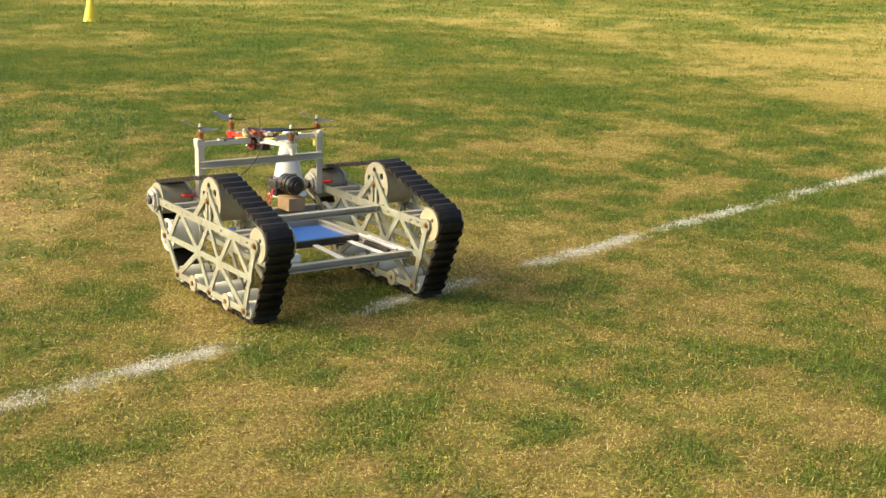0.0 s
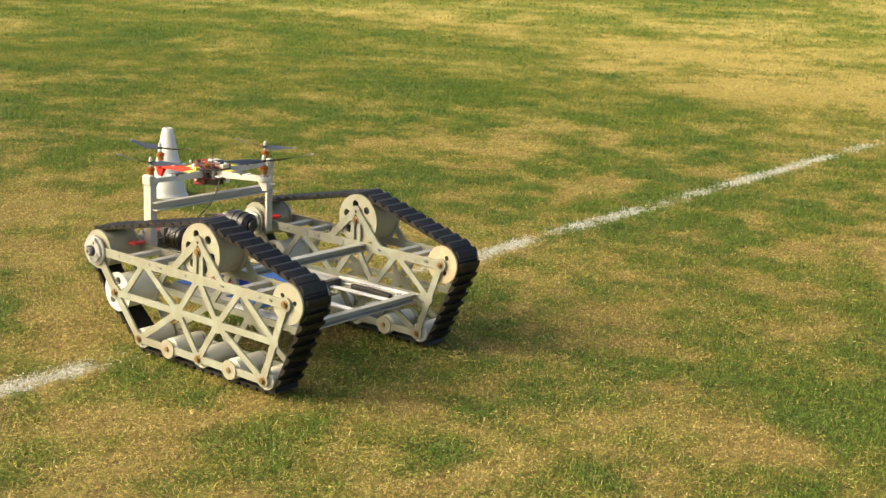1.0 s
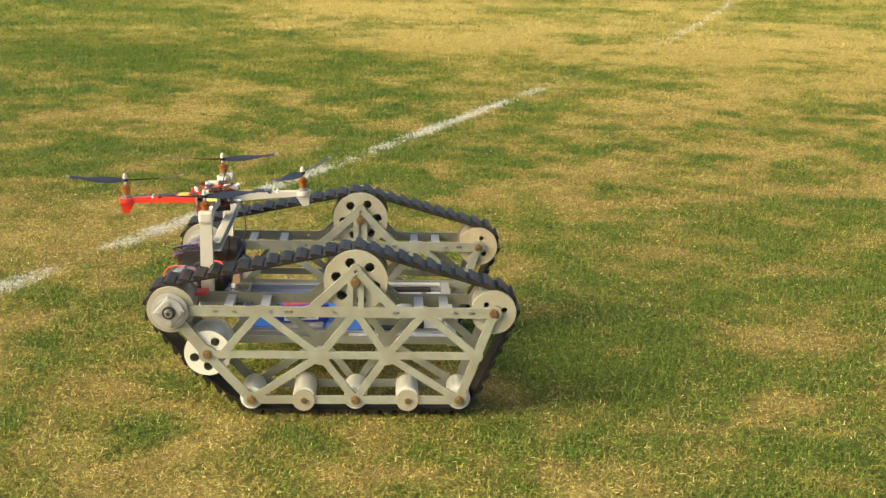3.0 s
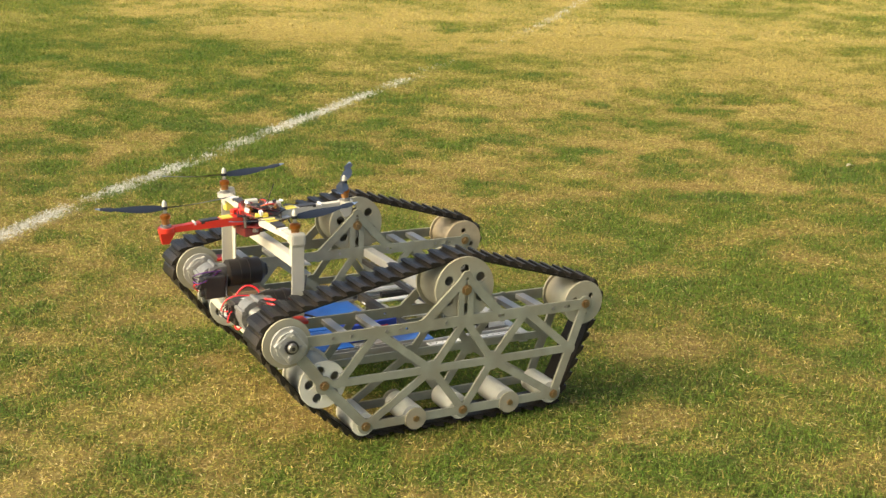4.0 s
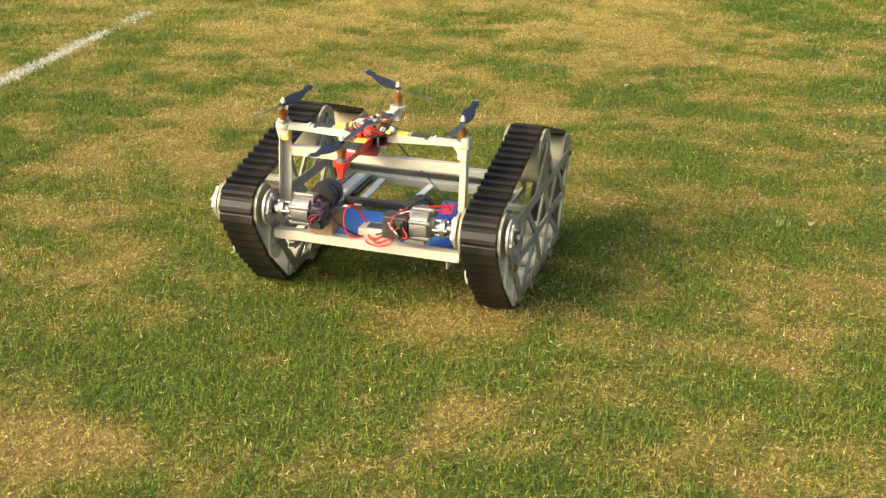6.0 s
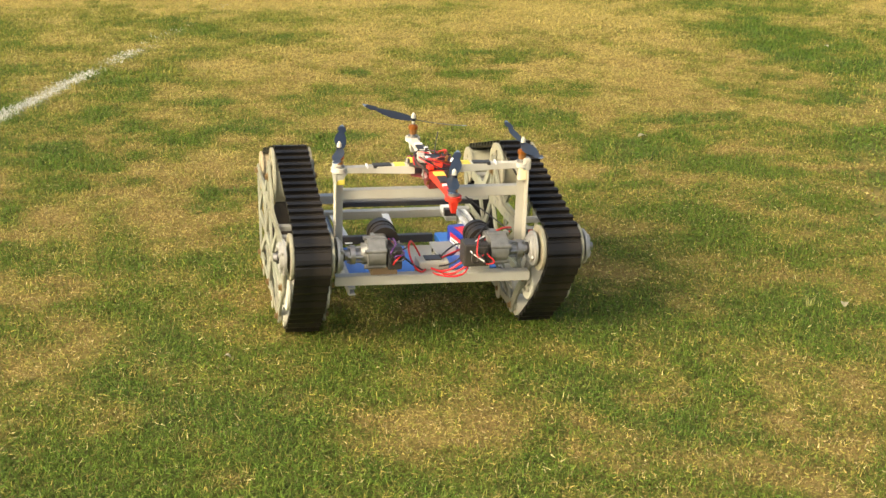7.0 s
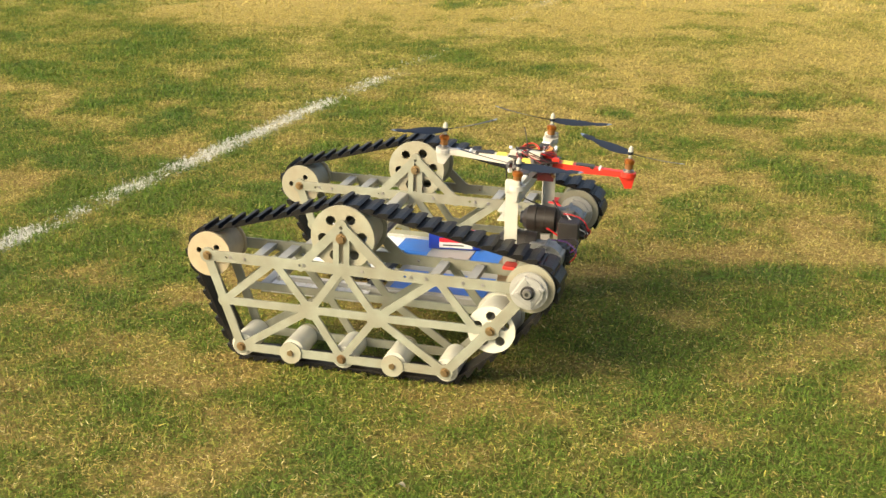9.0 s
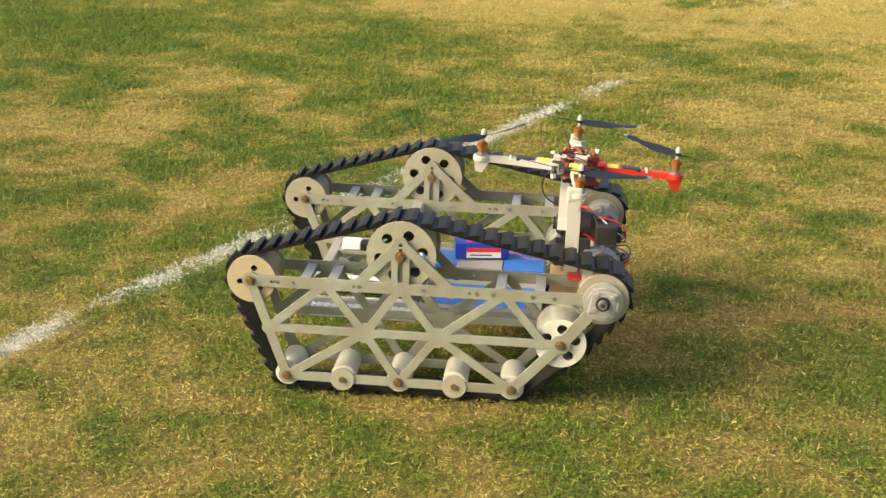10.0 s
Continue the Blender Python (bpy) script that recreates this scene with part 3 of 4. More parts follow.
def lug_mesh():
    """A full-width wedge, low at one end and overhanging at the other."""
    bm = bmesh.new()
    L, h = BELT_LEN / LUGS, W_BELT / 2 + 0.001
    prof = [(L * 0.50, -0.002), (-L * 0.50, -0.002), (-L * 0.50, 0.0006), (-L * 0.33, 0.0006), (-L * 0.42, LUG_H), (-L * 0.16, LUG_H + 0.0006), (L * 0.30, 0.0040), (L * 0.36, 0.0006), (L * 0.50, 0.0006)]
    a = [bm.verts.new((x, -h, z)) for x, z in prof]
    b = [bm.verts.new((x, h, z)) for x, z in prof]
    bm.faces.new(a)
    bm.faces.new(b[::-1])
    for k in range(len(prof)):
        bm.faces.new((a[k - 1], b[k - 1], b[k], a[k]))
    bmesh.ops.recalc_face_normals(bm, faces=bm.faces)
    me = bpy.data.meshes.new("lug")
    bm.to_mesh(me)
    bm.free()
    me.materials.append(M_RUBBER)
    return me


LUG = lug_mesh()
BELT_LUGS = []  # lug, side, place along the belt


def build_side(side):
    truss(side * Y_OUT, side)
    truss(side * Y_IN, side)
    big = wheel("big_wheel", R_BIG, ring_holes(6, 0.047, 0.0118), M_DISC, "large cream return wheel with round holes")
    set_wheel(big, side, BIG, R_BIG)
    fr = wheel("front_wheel", R_FRONT, ring_holes(3, 0.026, 0.007), M_DISC if side > 0 else M_PLY, "cream front wheel with a dusty face" if side > 0 else "plywood-brown front wheel")
    set_wheel(fr, side, FRONT, R_FRONT)
    idl = wheel("idler_wheel", R_IDLER, ring_holes(5, 0.033, 0.0112), M_NYLON, "pale nylon idler with round holes")
    set_wheel(idl, side, IDLER, R_IDLER)
    dr = wheel("drive_wheel", R_HUB, [], M_DISC, "drive drum under the belt")
    set_wheel(dr, side, HUB, R_HUB)
    # drive hub: flange, nut and shaft end outside, a second nut inside
    for y, s, name in ((Y_OUT + 0.003, 1, "outer_flange"), (Y_IN - 0.003, -1, "inner_flange")):
        bm = bmesh.new()
        rod(bm, (0, y - Y_BELT, 0), (0, y - Y_BELT + s * 0.006, 0), 0.043, seg=40)
        box(bm, (0, y - Y_BELT + s * 0.0105, 0), (0.056, 0.009, 0.056), None, 0.0035)
        rod(bm, (0, y - Y_BELT + s * 0.006, 0), (0, y - Y_BELT + s * 0.0135, 0), 0.0335, seg=32)
        for k in range(4):
            a = math.pi * k / 2 + math.pi / 4
            rod(bm, (0.024 * math.cos(a), y - Y_BELT + s * 0.013, 0.024 * math.sin(a)), (0.024 * math.cos(a), y - Y_BELT + s * 0.018, 0.024 * math.sin(a)), 0.005, seg=8)
        fl = part(name, bm, M_ALU, dr, "bright metal flange with a large nut")
        fl.matrix_basis = pose(0, 0, 0) if side > 0 else pose(0, 0, 0, 0, 0, 180)
        bm = bmesh.new()
        rod(bm, (0, y - Y_BELT + s * 0.014, 0), (0, y - Y_BELT + s * 0.020, 0), 0.0155, seg=24, index=1)
        rod(bm, (0, y - Y_BELT + s * 0.020, 0), (0, y - Y_BELT + s * 0.028, 0), 0.011, 0.009, 20)
        rod(bm, (0, y - Y_BELT + s * 0.028, 0), (0, y - Y_BELT + s * 0.0284, 0), 0.0045, seg=12, index=1)
        sh = part("shaft_end", bm, [M_STEEL, M_BLACK], dr, "steel shaft end in a black ring")
        sh.matrix_basis = fl.matrix_basis.copy()
    for k, p in enumerate(ROLL):
        bm = bmesh.new()
        w = W_BELT / 2 + 0.006
        rod(bm, (0, -w, 0), (0, w, 0), R_ROLL, seg=32)
        for s in (-1, 1):
            rod(bm, (0, s * w, 0), (0, s * (w + 0.005), 0), 0.014, seg=20)
        set_wheel(part("roller", bm, M_NYLON, None, "", 0.6), side, p, R_ROLL)
        if k in (1, 3):
            for y, s in ((Y_OUT, 1), (Y_IN, -1)):
                bm = bmesh.new()
                rod(bm, (p[0], side * (y + s * 0.0028), p[1]), (p[0], side * (y + s * 0.0062), p[1]), 0.0265, seg=32)
                part("roller_cap", bm, M_DISC, robot, "round cream cap over a roller's axle")
    for p, r in [(q, 0.0075) for q in (*ROLL, IDLER, FRONT)] + [(BIG, 0.0085)]:
        bm = bmesh.new()
        rod(bm, (p[0], side * (Y_IN - 0.012), p[1]), (p[0], side * (Y_OUT + 0.010), p[1]), r * 0.6, seg=12)
        for y, s in ((Y_OUT, 1), (Y_IN, -1)):
            rod(bm, (p[0], side * (y + s * 0.002), p[1]), (p[0], side * (y + s * 0.0045), p[1]), r * 1.5, seg=16)
            rod(bm, (p[0], side * (y + s * 0.004), p[1]), (p[0], side * (y + s * 0.0105), p[1]), r, seg=6)
        part("axle_bolt", bm, M_BRASSY, robot, "rust-brown bolt with a washer")
    # small rivets and spacers along the top chord
    for x in (-0.27, -0.235, -0.09, 0.05, 0.165, 0.20, 0.285, 0.33):
        z = 0.2630 + (x + 0.3274) * 0.0035
        for y, s in ((Y_OUT, 1), (Y_IN, -1)):
            bm = bmesh.new()
            rod(bm, (x, side * (y + s * 0.002), z), (x, side * (y + s * 0.0046), z), 0.0042, seg=10)
            part("rivet", bm, M_STEEL, robot)
    for x, z in ((-0.21, 0.262), (0.215, 0.264), (0.30, 0.2645), (-0.15, 0.262)):
        bm = bmesh.new()
        box(bm, (x, side * (Y_OUT + Y_IN) / 2, z + 0.002), (0.022, Y_OUT - Y_IN - 0.006, 0.012), None, 0.001)
        part("spacer_strap", bm, M_ALU, robot, "short bare metal strap between the plates")
    belt = build_belt(side)
    for k in range(LUGS):
        ob = placed("lug", LUG, belt)
        BELT_LUGS.append((ob, side, k * BELT_LEN / LUGS))


for s in (1, -1):
    build_side(s)


def flat_bar(name, a, b, height, thick, material, label="", lip=0.0):
    """A straight channel from a to b, its web upright, with an optional lip on top."""
    bm = bmesh.new()
    a, b = Vector(a), Vector(b)
    d = b - a
    m = Matrix.Translation((a + b) / 2) @ Matrix.Rotation(math.atan2(d.y, d.x), 4, "Z")
    box(bm, (0, 0, 0), (d.length, thick, height), m, 0.001)
    if lip:
        box(bm, (0, lip / 2, height / 2 - thick / 2 + 0.0012), (d.length - 0.002, lip, thick), m, 0.0008)
        box(bm, (0, lip / 2, -height / 2 + thick / 2 - 0.0012), (d.length - 0.002, lip, thick), m, 0.0008)
    return part(name, bm, material, robot, label)


def perforated_rail(name, a, b, width, label):
    """An angle rail with rows of round holes in its flat."""
    a, b = Vector(a), Vector(b)
    L = (b - a).length
    bm = bmesh.new()
    vs = [bm.verts.new(p) for p in ((0, 0, 0), (L, 0, 0), (L, width, 0), (0, width, 0))]
    eds = [bm.edges.new((vs[k], vs[(k + 1) % 4])) for k in range(4)]
    n = int(L / 0.017)
    for k in range(n):
        for j in (0.3, 0.72):
            c = ((k + 0.6) * L / n, width * j)
            hs = [bm.verts.new((c[0] + 0.0036 * math.cos(q * math.pi / 4), c[1] + 0.0036 * math.sin(q * math.pi / 4), 0)) for q in range(8)]
            eds += [bm.edges.new((hs[q], hs[(q + 1) % 8])) for q in range(8)]
    f = [g for g in bmesh.ops.triangle_fill(bm, use_beauty=True, edges=eds)["geom"] if isinstance(g, bmesh.types.BMFace)]
    ex = bmesh.ops.extrude_face_region(bm, geom=f)
    bmesh.ops.translate(bm, verts=[g for g in ex["geom"] if isinstance(g, bmesh.types.BMVert)], vec=(0, 0, 0.002))
    box(bm, (L / 2, -0.0012, -0.008), (L, 0.002, 0.022))
    ob = part(name, bm, M_PAPER, robot, label)
    d = b - a
    ob.matrix_basis = Matrix.Translation(a) @ Matrix.Rotation(math.atan2(d.y, d.x), 4, "Z")
    return ob


def build_chassis():
    yi = Y_IN - 0.006
    flat_bar("front_crossbar", (-0.225, -yi, 0.150), (-0.225, yi, 0.150), 0.022, 0.004, M_ALU, "bare metal channel across the front", 0.022)
    flat_bar("rear_crossbar", (0.405, -yi, 0.186), (0.418, yi, 0.189), 0.022, 0.004, M_WHITE, "cream painted channel across the back", 0.024)
    flat_bar("upper_crossbar", (-0.020, -yi, 0.262), (-0.020, yi, 0.262), 0.021, 0.004, M_ALU, "bare metal channel between the side plates", 0.024)
    bm = bmesh.new()
    box(bm, (0.004, 0, 0.2545), (0.010, 2 * yi - 0.1, 0.012))
    part("rubber_strip", bm, M_BLACK, robot, "black rubber strip under the channel")
    for y in (-0.236, 0.236):
        s = 1 if y > 0 else -1
        bm = bmesh.new()
        box(bm, (0.362, y, 0.356), (0.030, 0.003, 0.220), None, 0.0008)
        box(bm, (0.3485, y - s * 0.011, 0.356), (0.003, 0.020, 0.2190), None, 0.0008)
        part("post", bm, M_WHITE, robot, "upright cream channel post")
        bm = bmesh.new()
        box(bm, (0.362, y - s * 0.004, 0.460), (0.035, 0.020, 0.030), None, 0.006)
        box(bm, (0.362, y - s * 0.012, 0.435), (0.024, 0.022, 0.034), None, 0.005, 1)
        part("padding", bm, [M_WHITE, M_CREAM if s > 0 else M_YELLOW], robot, "white tape and yellow foam padding at the post's top")
    flat_bar("post_crossbar", (0.348, -0.232, 0.386), (0.348, 0.232, 0.388), 0.022, 0.003, M_WHITE, "cream channel between the posts", 0.020)
    for y in (-0.205, 0.205):
        flat_bar("floor_rail", (-0.218, y, 0.148), (0.398, y, 0.166), 0.018, 0.004, M_ALU, "", 0.016 if y < 0 else 0.0)
    perforated_rail("perforated_rail", (-0.222, -0.236, 0.158), (0.020, -0.236, 0.158), 0.036, "white angle rail with rows of holes")
    perforated_rail("perforated_rail", (-0.222, 0.190, 0.158), (0.020, 0.190, 0.158), 0.036, "white angle rail with rows of holes")
    bm = bmesh.new()
    box(bm, (-0.101, -0.1975, 0.1625), (0.238, 0.002, 0.020))
    part("rail_lip", bm, M_PAPER, robot, "white upright lip of the rail")
    bm = bmesh.new()
    box(bm, (-0.120, -0.186, 0.155), (0.150, 0.014, 0.013), None, 0.002)
    part("cable_duct", bm, M_BLACK, robot, "black cable duct along the rail")
    for y0, y1 in ((-0.022, -0.010), (-0.150, -0.160)):
        bm = bmesh.new()
        d = Vector((-0.245, y1 - y0, 0))
        m = Matrix.Translation((-0.100, (y0 + y1) / 2, 0.152)) @ Matrix.Rotation(math.atan2(d.y, d.x), 4, "Z")
        box(bm, (0, 0, 0), (0.245, 0.020, 0.004), m, 0.001)
        part("floor_slat", bm, M_PAPER, robot, "white painted slat")
    # tray with a blue sheet
    bm = bmesh.new()
    x0, x1, y0, y1, z0, z1 = 0.028, 0.300, -0.196, 0.196, 0.140, 0.168
    box(bm, ((x0 + x1) / 2, 0, z0), (x1 - x0, y1 - y0, 0.003))
    for y in (y0, y1):
        box(bm, ((x0 + x1) / 2, y, (z0 + z1) / 2), (x1 - x0, 0.003, z1 - z0 + 0.004))
    box(bm, (x1, 0, (z0 + z1) / 2 - 0.001), (0.0035, y1 - y0, z1 - z0))
    part("tray", bm, M_ALU, robot, "shallow bare metal tray")
    bm = bmesh.new()
    box(bm, (0.012, -0.055, 0.158), (0.018, 0.27, 0.022), None, 0.002)
    part("tray_edge", bm, M_BLACK, robot, "black strip along the tray")
    bm = bmesh.new()
    box(bm, (0.165, -0.098, 0.1465), (0.235, 0.186, 0.006), None, 0.002)
    part("blue_sheet", bm, M_BLUE, robot, "bright blue plastic sheet on the tray's floor")
    # a low cream shelf with a blue top carries the battery; a blue box and a dark one sit beside and under it
    bm = bmesh.new()
    box(bm, (0.195, 0.062, 0.1540), (0.200, 0.003, 0.024), None, 0.001)
    for x in (0.098, 0.292):
        box(bm, (x, 0.122, 0.1540), (0.003, 0.116, 0.024), None, 0.001)
    shelf = part("battery_shelf", bm, M_PLATE, robot, "low cream shelf with bolt holes")
    bm = bmesh.new()
    box(bm, (0.141, 0.122, 0.1682), (0.112, 0.132, 0.004), None, 0.0015)
    part("shelf_top", bm, M_ALU, shelf, "bare metal plate")
    bm = bmesh.new()
    box(bm, (0.249, 0.122, 0.1682), (0.100, 0.132, 0.004), None, 0.0015)
    part("shelf_end", bm, M_BLUE, shelf, "light blue plastic plate")
    for x in (0.115, 0.150, 0.190, 0.235, 0.275):
        bm = bmesh.new()
        rod(bm, (x, 0.0610, 0.156), (x, 0.0575, 0.156), 0.0042, seg=8)
        part("shelf_bolt", bm, M_BROWN, shelf)
    bm = bmesh.new()
    box(bm, (0.040, 0.141, 0.1535), (0.100, 0.104, 0.022), None, 0.004)
    part("blue_box", bm, M_BLUE, robot, "flat blue plastic box")
    bm = bmesh.new()
    box(bm, (0.170, 0.160, 0.1535), (0.110, 0.055, 0.022), None, 0.004)
    part("dark_pack", bm, M_NAVY, robot, "dark blue wrapped pack under the shelf")
    # a small receiver on the rail at the front
    bm = bmesh.new()
    box(bm, (-0.190, 0.165, 0.176), (0.046, 0.034, 0.022), None, 0.002)
    box(bm, (-0.157, 0.165, 0.174), (0.020, 0.034, 0.020), None, 0.002, 1)
    part("receiver_box", bm, [M_PAPER, M_BLACK], robot, "small white and black receiver box")
    flat_bar("receiver_bar", (-0.221, 0.165, 0.159), (-0.135, 0.165, 0.159), 0.010, 0.030, M_ALU)
    # controller box between the motors
    bm = bmesh.new()
    box(bm, (0.350, 0.008, 0.1935), (0.060, 0.075, 0.050), None, 0.003)
    ctl = part("controller_box", bm, M_WHITE, robot, "white controller box with a dark vent")
    bm = bmesh.new()
    box(bm, (0.350, 0.010, 0.2195), (0.034, 0.042, 0.004), None, 0.001)
    part("vent", bm, M_BLACK, ctl)
    for k in range(4):
        bm = bmesh.new()
        box(bm, (0.384, -0.018 + 0.015 * k, 0.186), (0.010, 0.010, 0.014), None, 0.001)
        part("terminal", bm, M_CIRCUIT, ctl, "dark red screw terminal")


def build_battery():
    """The pack that lies in the robot's tray."""
    bm = bmesh.new()
    box(bm, (0, 0, 0), (0.135, 0.046, 0.044), None, 0.007)
    bat = part("battery", bm, M_NAVY, None, "blue wrapped battery pack with a red and white label", 0.7)
    tagged(bat, category="battery")
    for s in (-1, 1):
        bm = bmesh.new()
        box(bm, (0.004, s * 0.0233, -0.004), (0.086, 0.0008, 0.024))
        part("label_sheet", bm, M_PAPER, bat, "white label")
        bm = bmesh.new()
        box(bm, (0.004, s * 0.0238, 0.0045), (0.086, 0.0008, 0.011))
        part("label_band", bm, M_LABEL_RED, bat, "red band")
        bm = bmesh.new()
        box(bm, (-0.002, s * 0.0238, -0.009), (0.054, 0.0008, 0.003))
        part("label_bar", bm, M_BLACK, bat, "dark bar of small print")
    bm = bmesh.new()
    box(bm, (0.004, 0, 0.0224), (0.086, 0.028, 0.0008))
    part("label_top", bm, M_LABEL_RED, bat, "red band")
    return bat


def build_motor(side, y, block):
    """A worm-gear motor: cast gearbox, round can, end cap and shaft coupling."""
    x, z = HUB
    bm = bmesh.new()
    rod(bm, (x, y - side * 0.022, z + 0.004), (x, y + side * 0.020, z + 0.004), 0.037, seg=28)
    rod(bm, (x, y + side * 0.020, z + 0.004), (x, y + side * 0.034, z + 0.004), 0.024, 0.018, 20)
    for k in range(5):
        a = k * 2 * math.pi / 5 + 0.4
        rod(bm, (x + 0.036 * math.cos(a), y - side * 0.024, z + 0.004 + 0.036 * math.sin(a)), (x + 0.036 * math.cos(a), y + side * 0.024, z + 0.004 + 0.036 * math.sin(a)), 0.0055, seg=10)
    box(bm, (x - 0.015, y - side * 0.012, z + 0.018), (0.06, 0.036, 0.045), None, 0.006)
    g = part("motor_gearbox", bm, M_GREY, robot, "cast metal gearbox of a drive motor", 0.5)
    bm = bmesh.new()
    far, up = (0.122, 0.022) if block else (0.112, 0.012)
    yc, zc = y - side * 0.030, z + up
    rod(bm, (x - far + 0.012, yc, zc), (x - 0.030, yc, zc), 0.033, seg=32)
    rod(bm, (x - far, yc, zc), (x - far + 0.012, yc, zc), 0.022, 0.032, 32)
    rod(bm, (x - 0.088, yc, zc), (x - 0.078, yc, zc), 0.0355, seg=32)
    rod(bm, (x - 0.062, yc, zc), (x - 0.056, yc, zc), 0.0345, seg=32)
    part("motor_can", bm, M_BROWN, g, "dusty dark round motor can", 0.6)
    bm = bmesh.new()
    rod(bm, (x - far - 0.008, yc, zc), (x - far + 0.001, yc, zc), 0.016, seg=24)
    part("end_cap", bm, M_BLACK, g)
    bm = bmesh.new()
    wide = 0.062 if side > 0 else 0.034
    box(bm, (x + 0.010, y - side * (0.027 + wide / 2), z - 0.002), (0.052, wide, 0.056), None, 0.004)
    box(bm, (x + 0.036, y - side * 0.046, z + 0.010), (0.014, 0.024, 0.020), None, 0.002)
    rod(bm, (x + 0.030, y - side * 0.050, z - 0.016), (x + 0.046, y - side * 0.050, z - 0.016), 0.009, seg=14)
    for k in range(4):
        box(bm, (x + 0.040, y - side * (0.032 + 0.009 * k), z - 0.004 + 0.011 * (k % 2)), (0.014, 0.005, 0.014), None, 0.001)
    part("plug_housing", bm, M_BLACK, g, "black plug housing")
    bm = bmesh.new()
    rod(bm, (x, y + side * 0.032, z), (x, side * (Y_IN - 0.02), z), 0.0125, seg=18)
    rod(bm, (x, y + side * 0.048, z), (x, y + side * 0.060, z), 0.023, seg=18)
    for k in range(4):
        a = k * math.pi / 2
        rod(bm, (x + 0.018 * math.cos(a), y + side * 0.030, z + 0.018 * math.sin(a)), (x + 0.018 * math.cos(a), y + side * 0.066, z + 0.018 * math.sin(a)), 0.004, seg=8)
    part("shaft_coupling", bm, M_STEEL, g, "bright steel coupling", 0.5)
    for k in range(5):
        a = k * 2 * math.pi / 5 + 0.4
        bm = bmesh.new()
        q = (x + 0.036 * math.cos(a), z + 0.004 + 0.036 * math.sin(a))
        rod(bm, (q[0], y + side * 0.024, q[1]), (q[0], y + side * 0.028, q[1]), 0.0055, seg=6)
        part("gearbox_screw", bm, M_STEEL, g)
    rnd = random.Random(11 + side)
    for k in range(5):
        c0 = Vector((x + 0.046, y - side * rnd.uniform(0.03, 0.06), z + rnd.uniform(-0.02, 0.015)))
        pts = [c0, c0 + Vector((rnd.uniform(0.01, 0.025), rnd.uniform(-0.03, 0.03), rnd.uniform(-0.01, 0.03))), c0 + Vector((rnd.uniform(-0.02, 0.01), -side * rnd.uniform(0.0, 0.05), rnd.uniform(0.01, 0.045))), Vector((x - 0.01, y - side * rnd.uniform(0.02, 0.05), z + 0.034))]
        tube("motor_lead", pts, 0.0016, rnd.choice([M_BLACK, M_BLACK, M_VIOLET, M_PAPER, M_WIRE]), g)
    bm = bmesh.new()
    if block:
        box(bm, (x - 0.075, y - side * 0.030, 0.221), (0.085, 0.065, 0.046), None, 0.002)
        part("wooden_block", bm, M_WOOD, robot, "raw wooden block under the motor")
    else:
        box(bm, (x - 0.075, y - side * 0.030, 0.222), (0.07, 0.05, 0.044), None, 0.002)
        part("motor_bracket", bm, M_ALU, robot, "bare metal motor bracket")


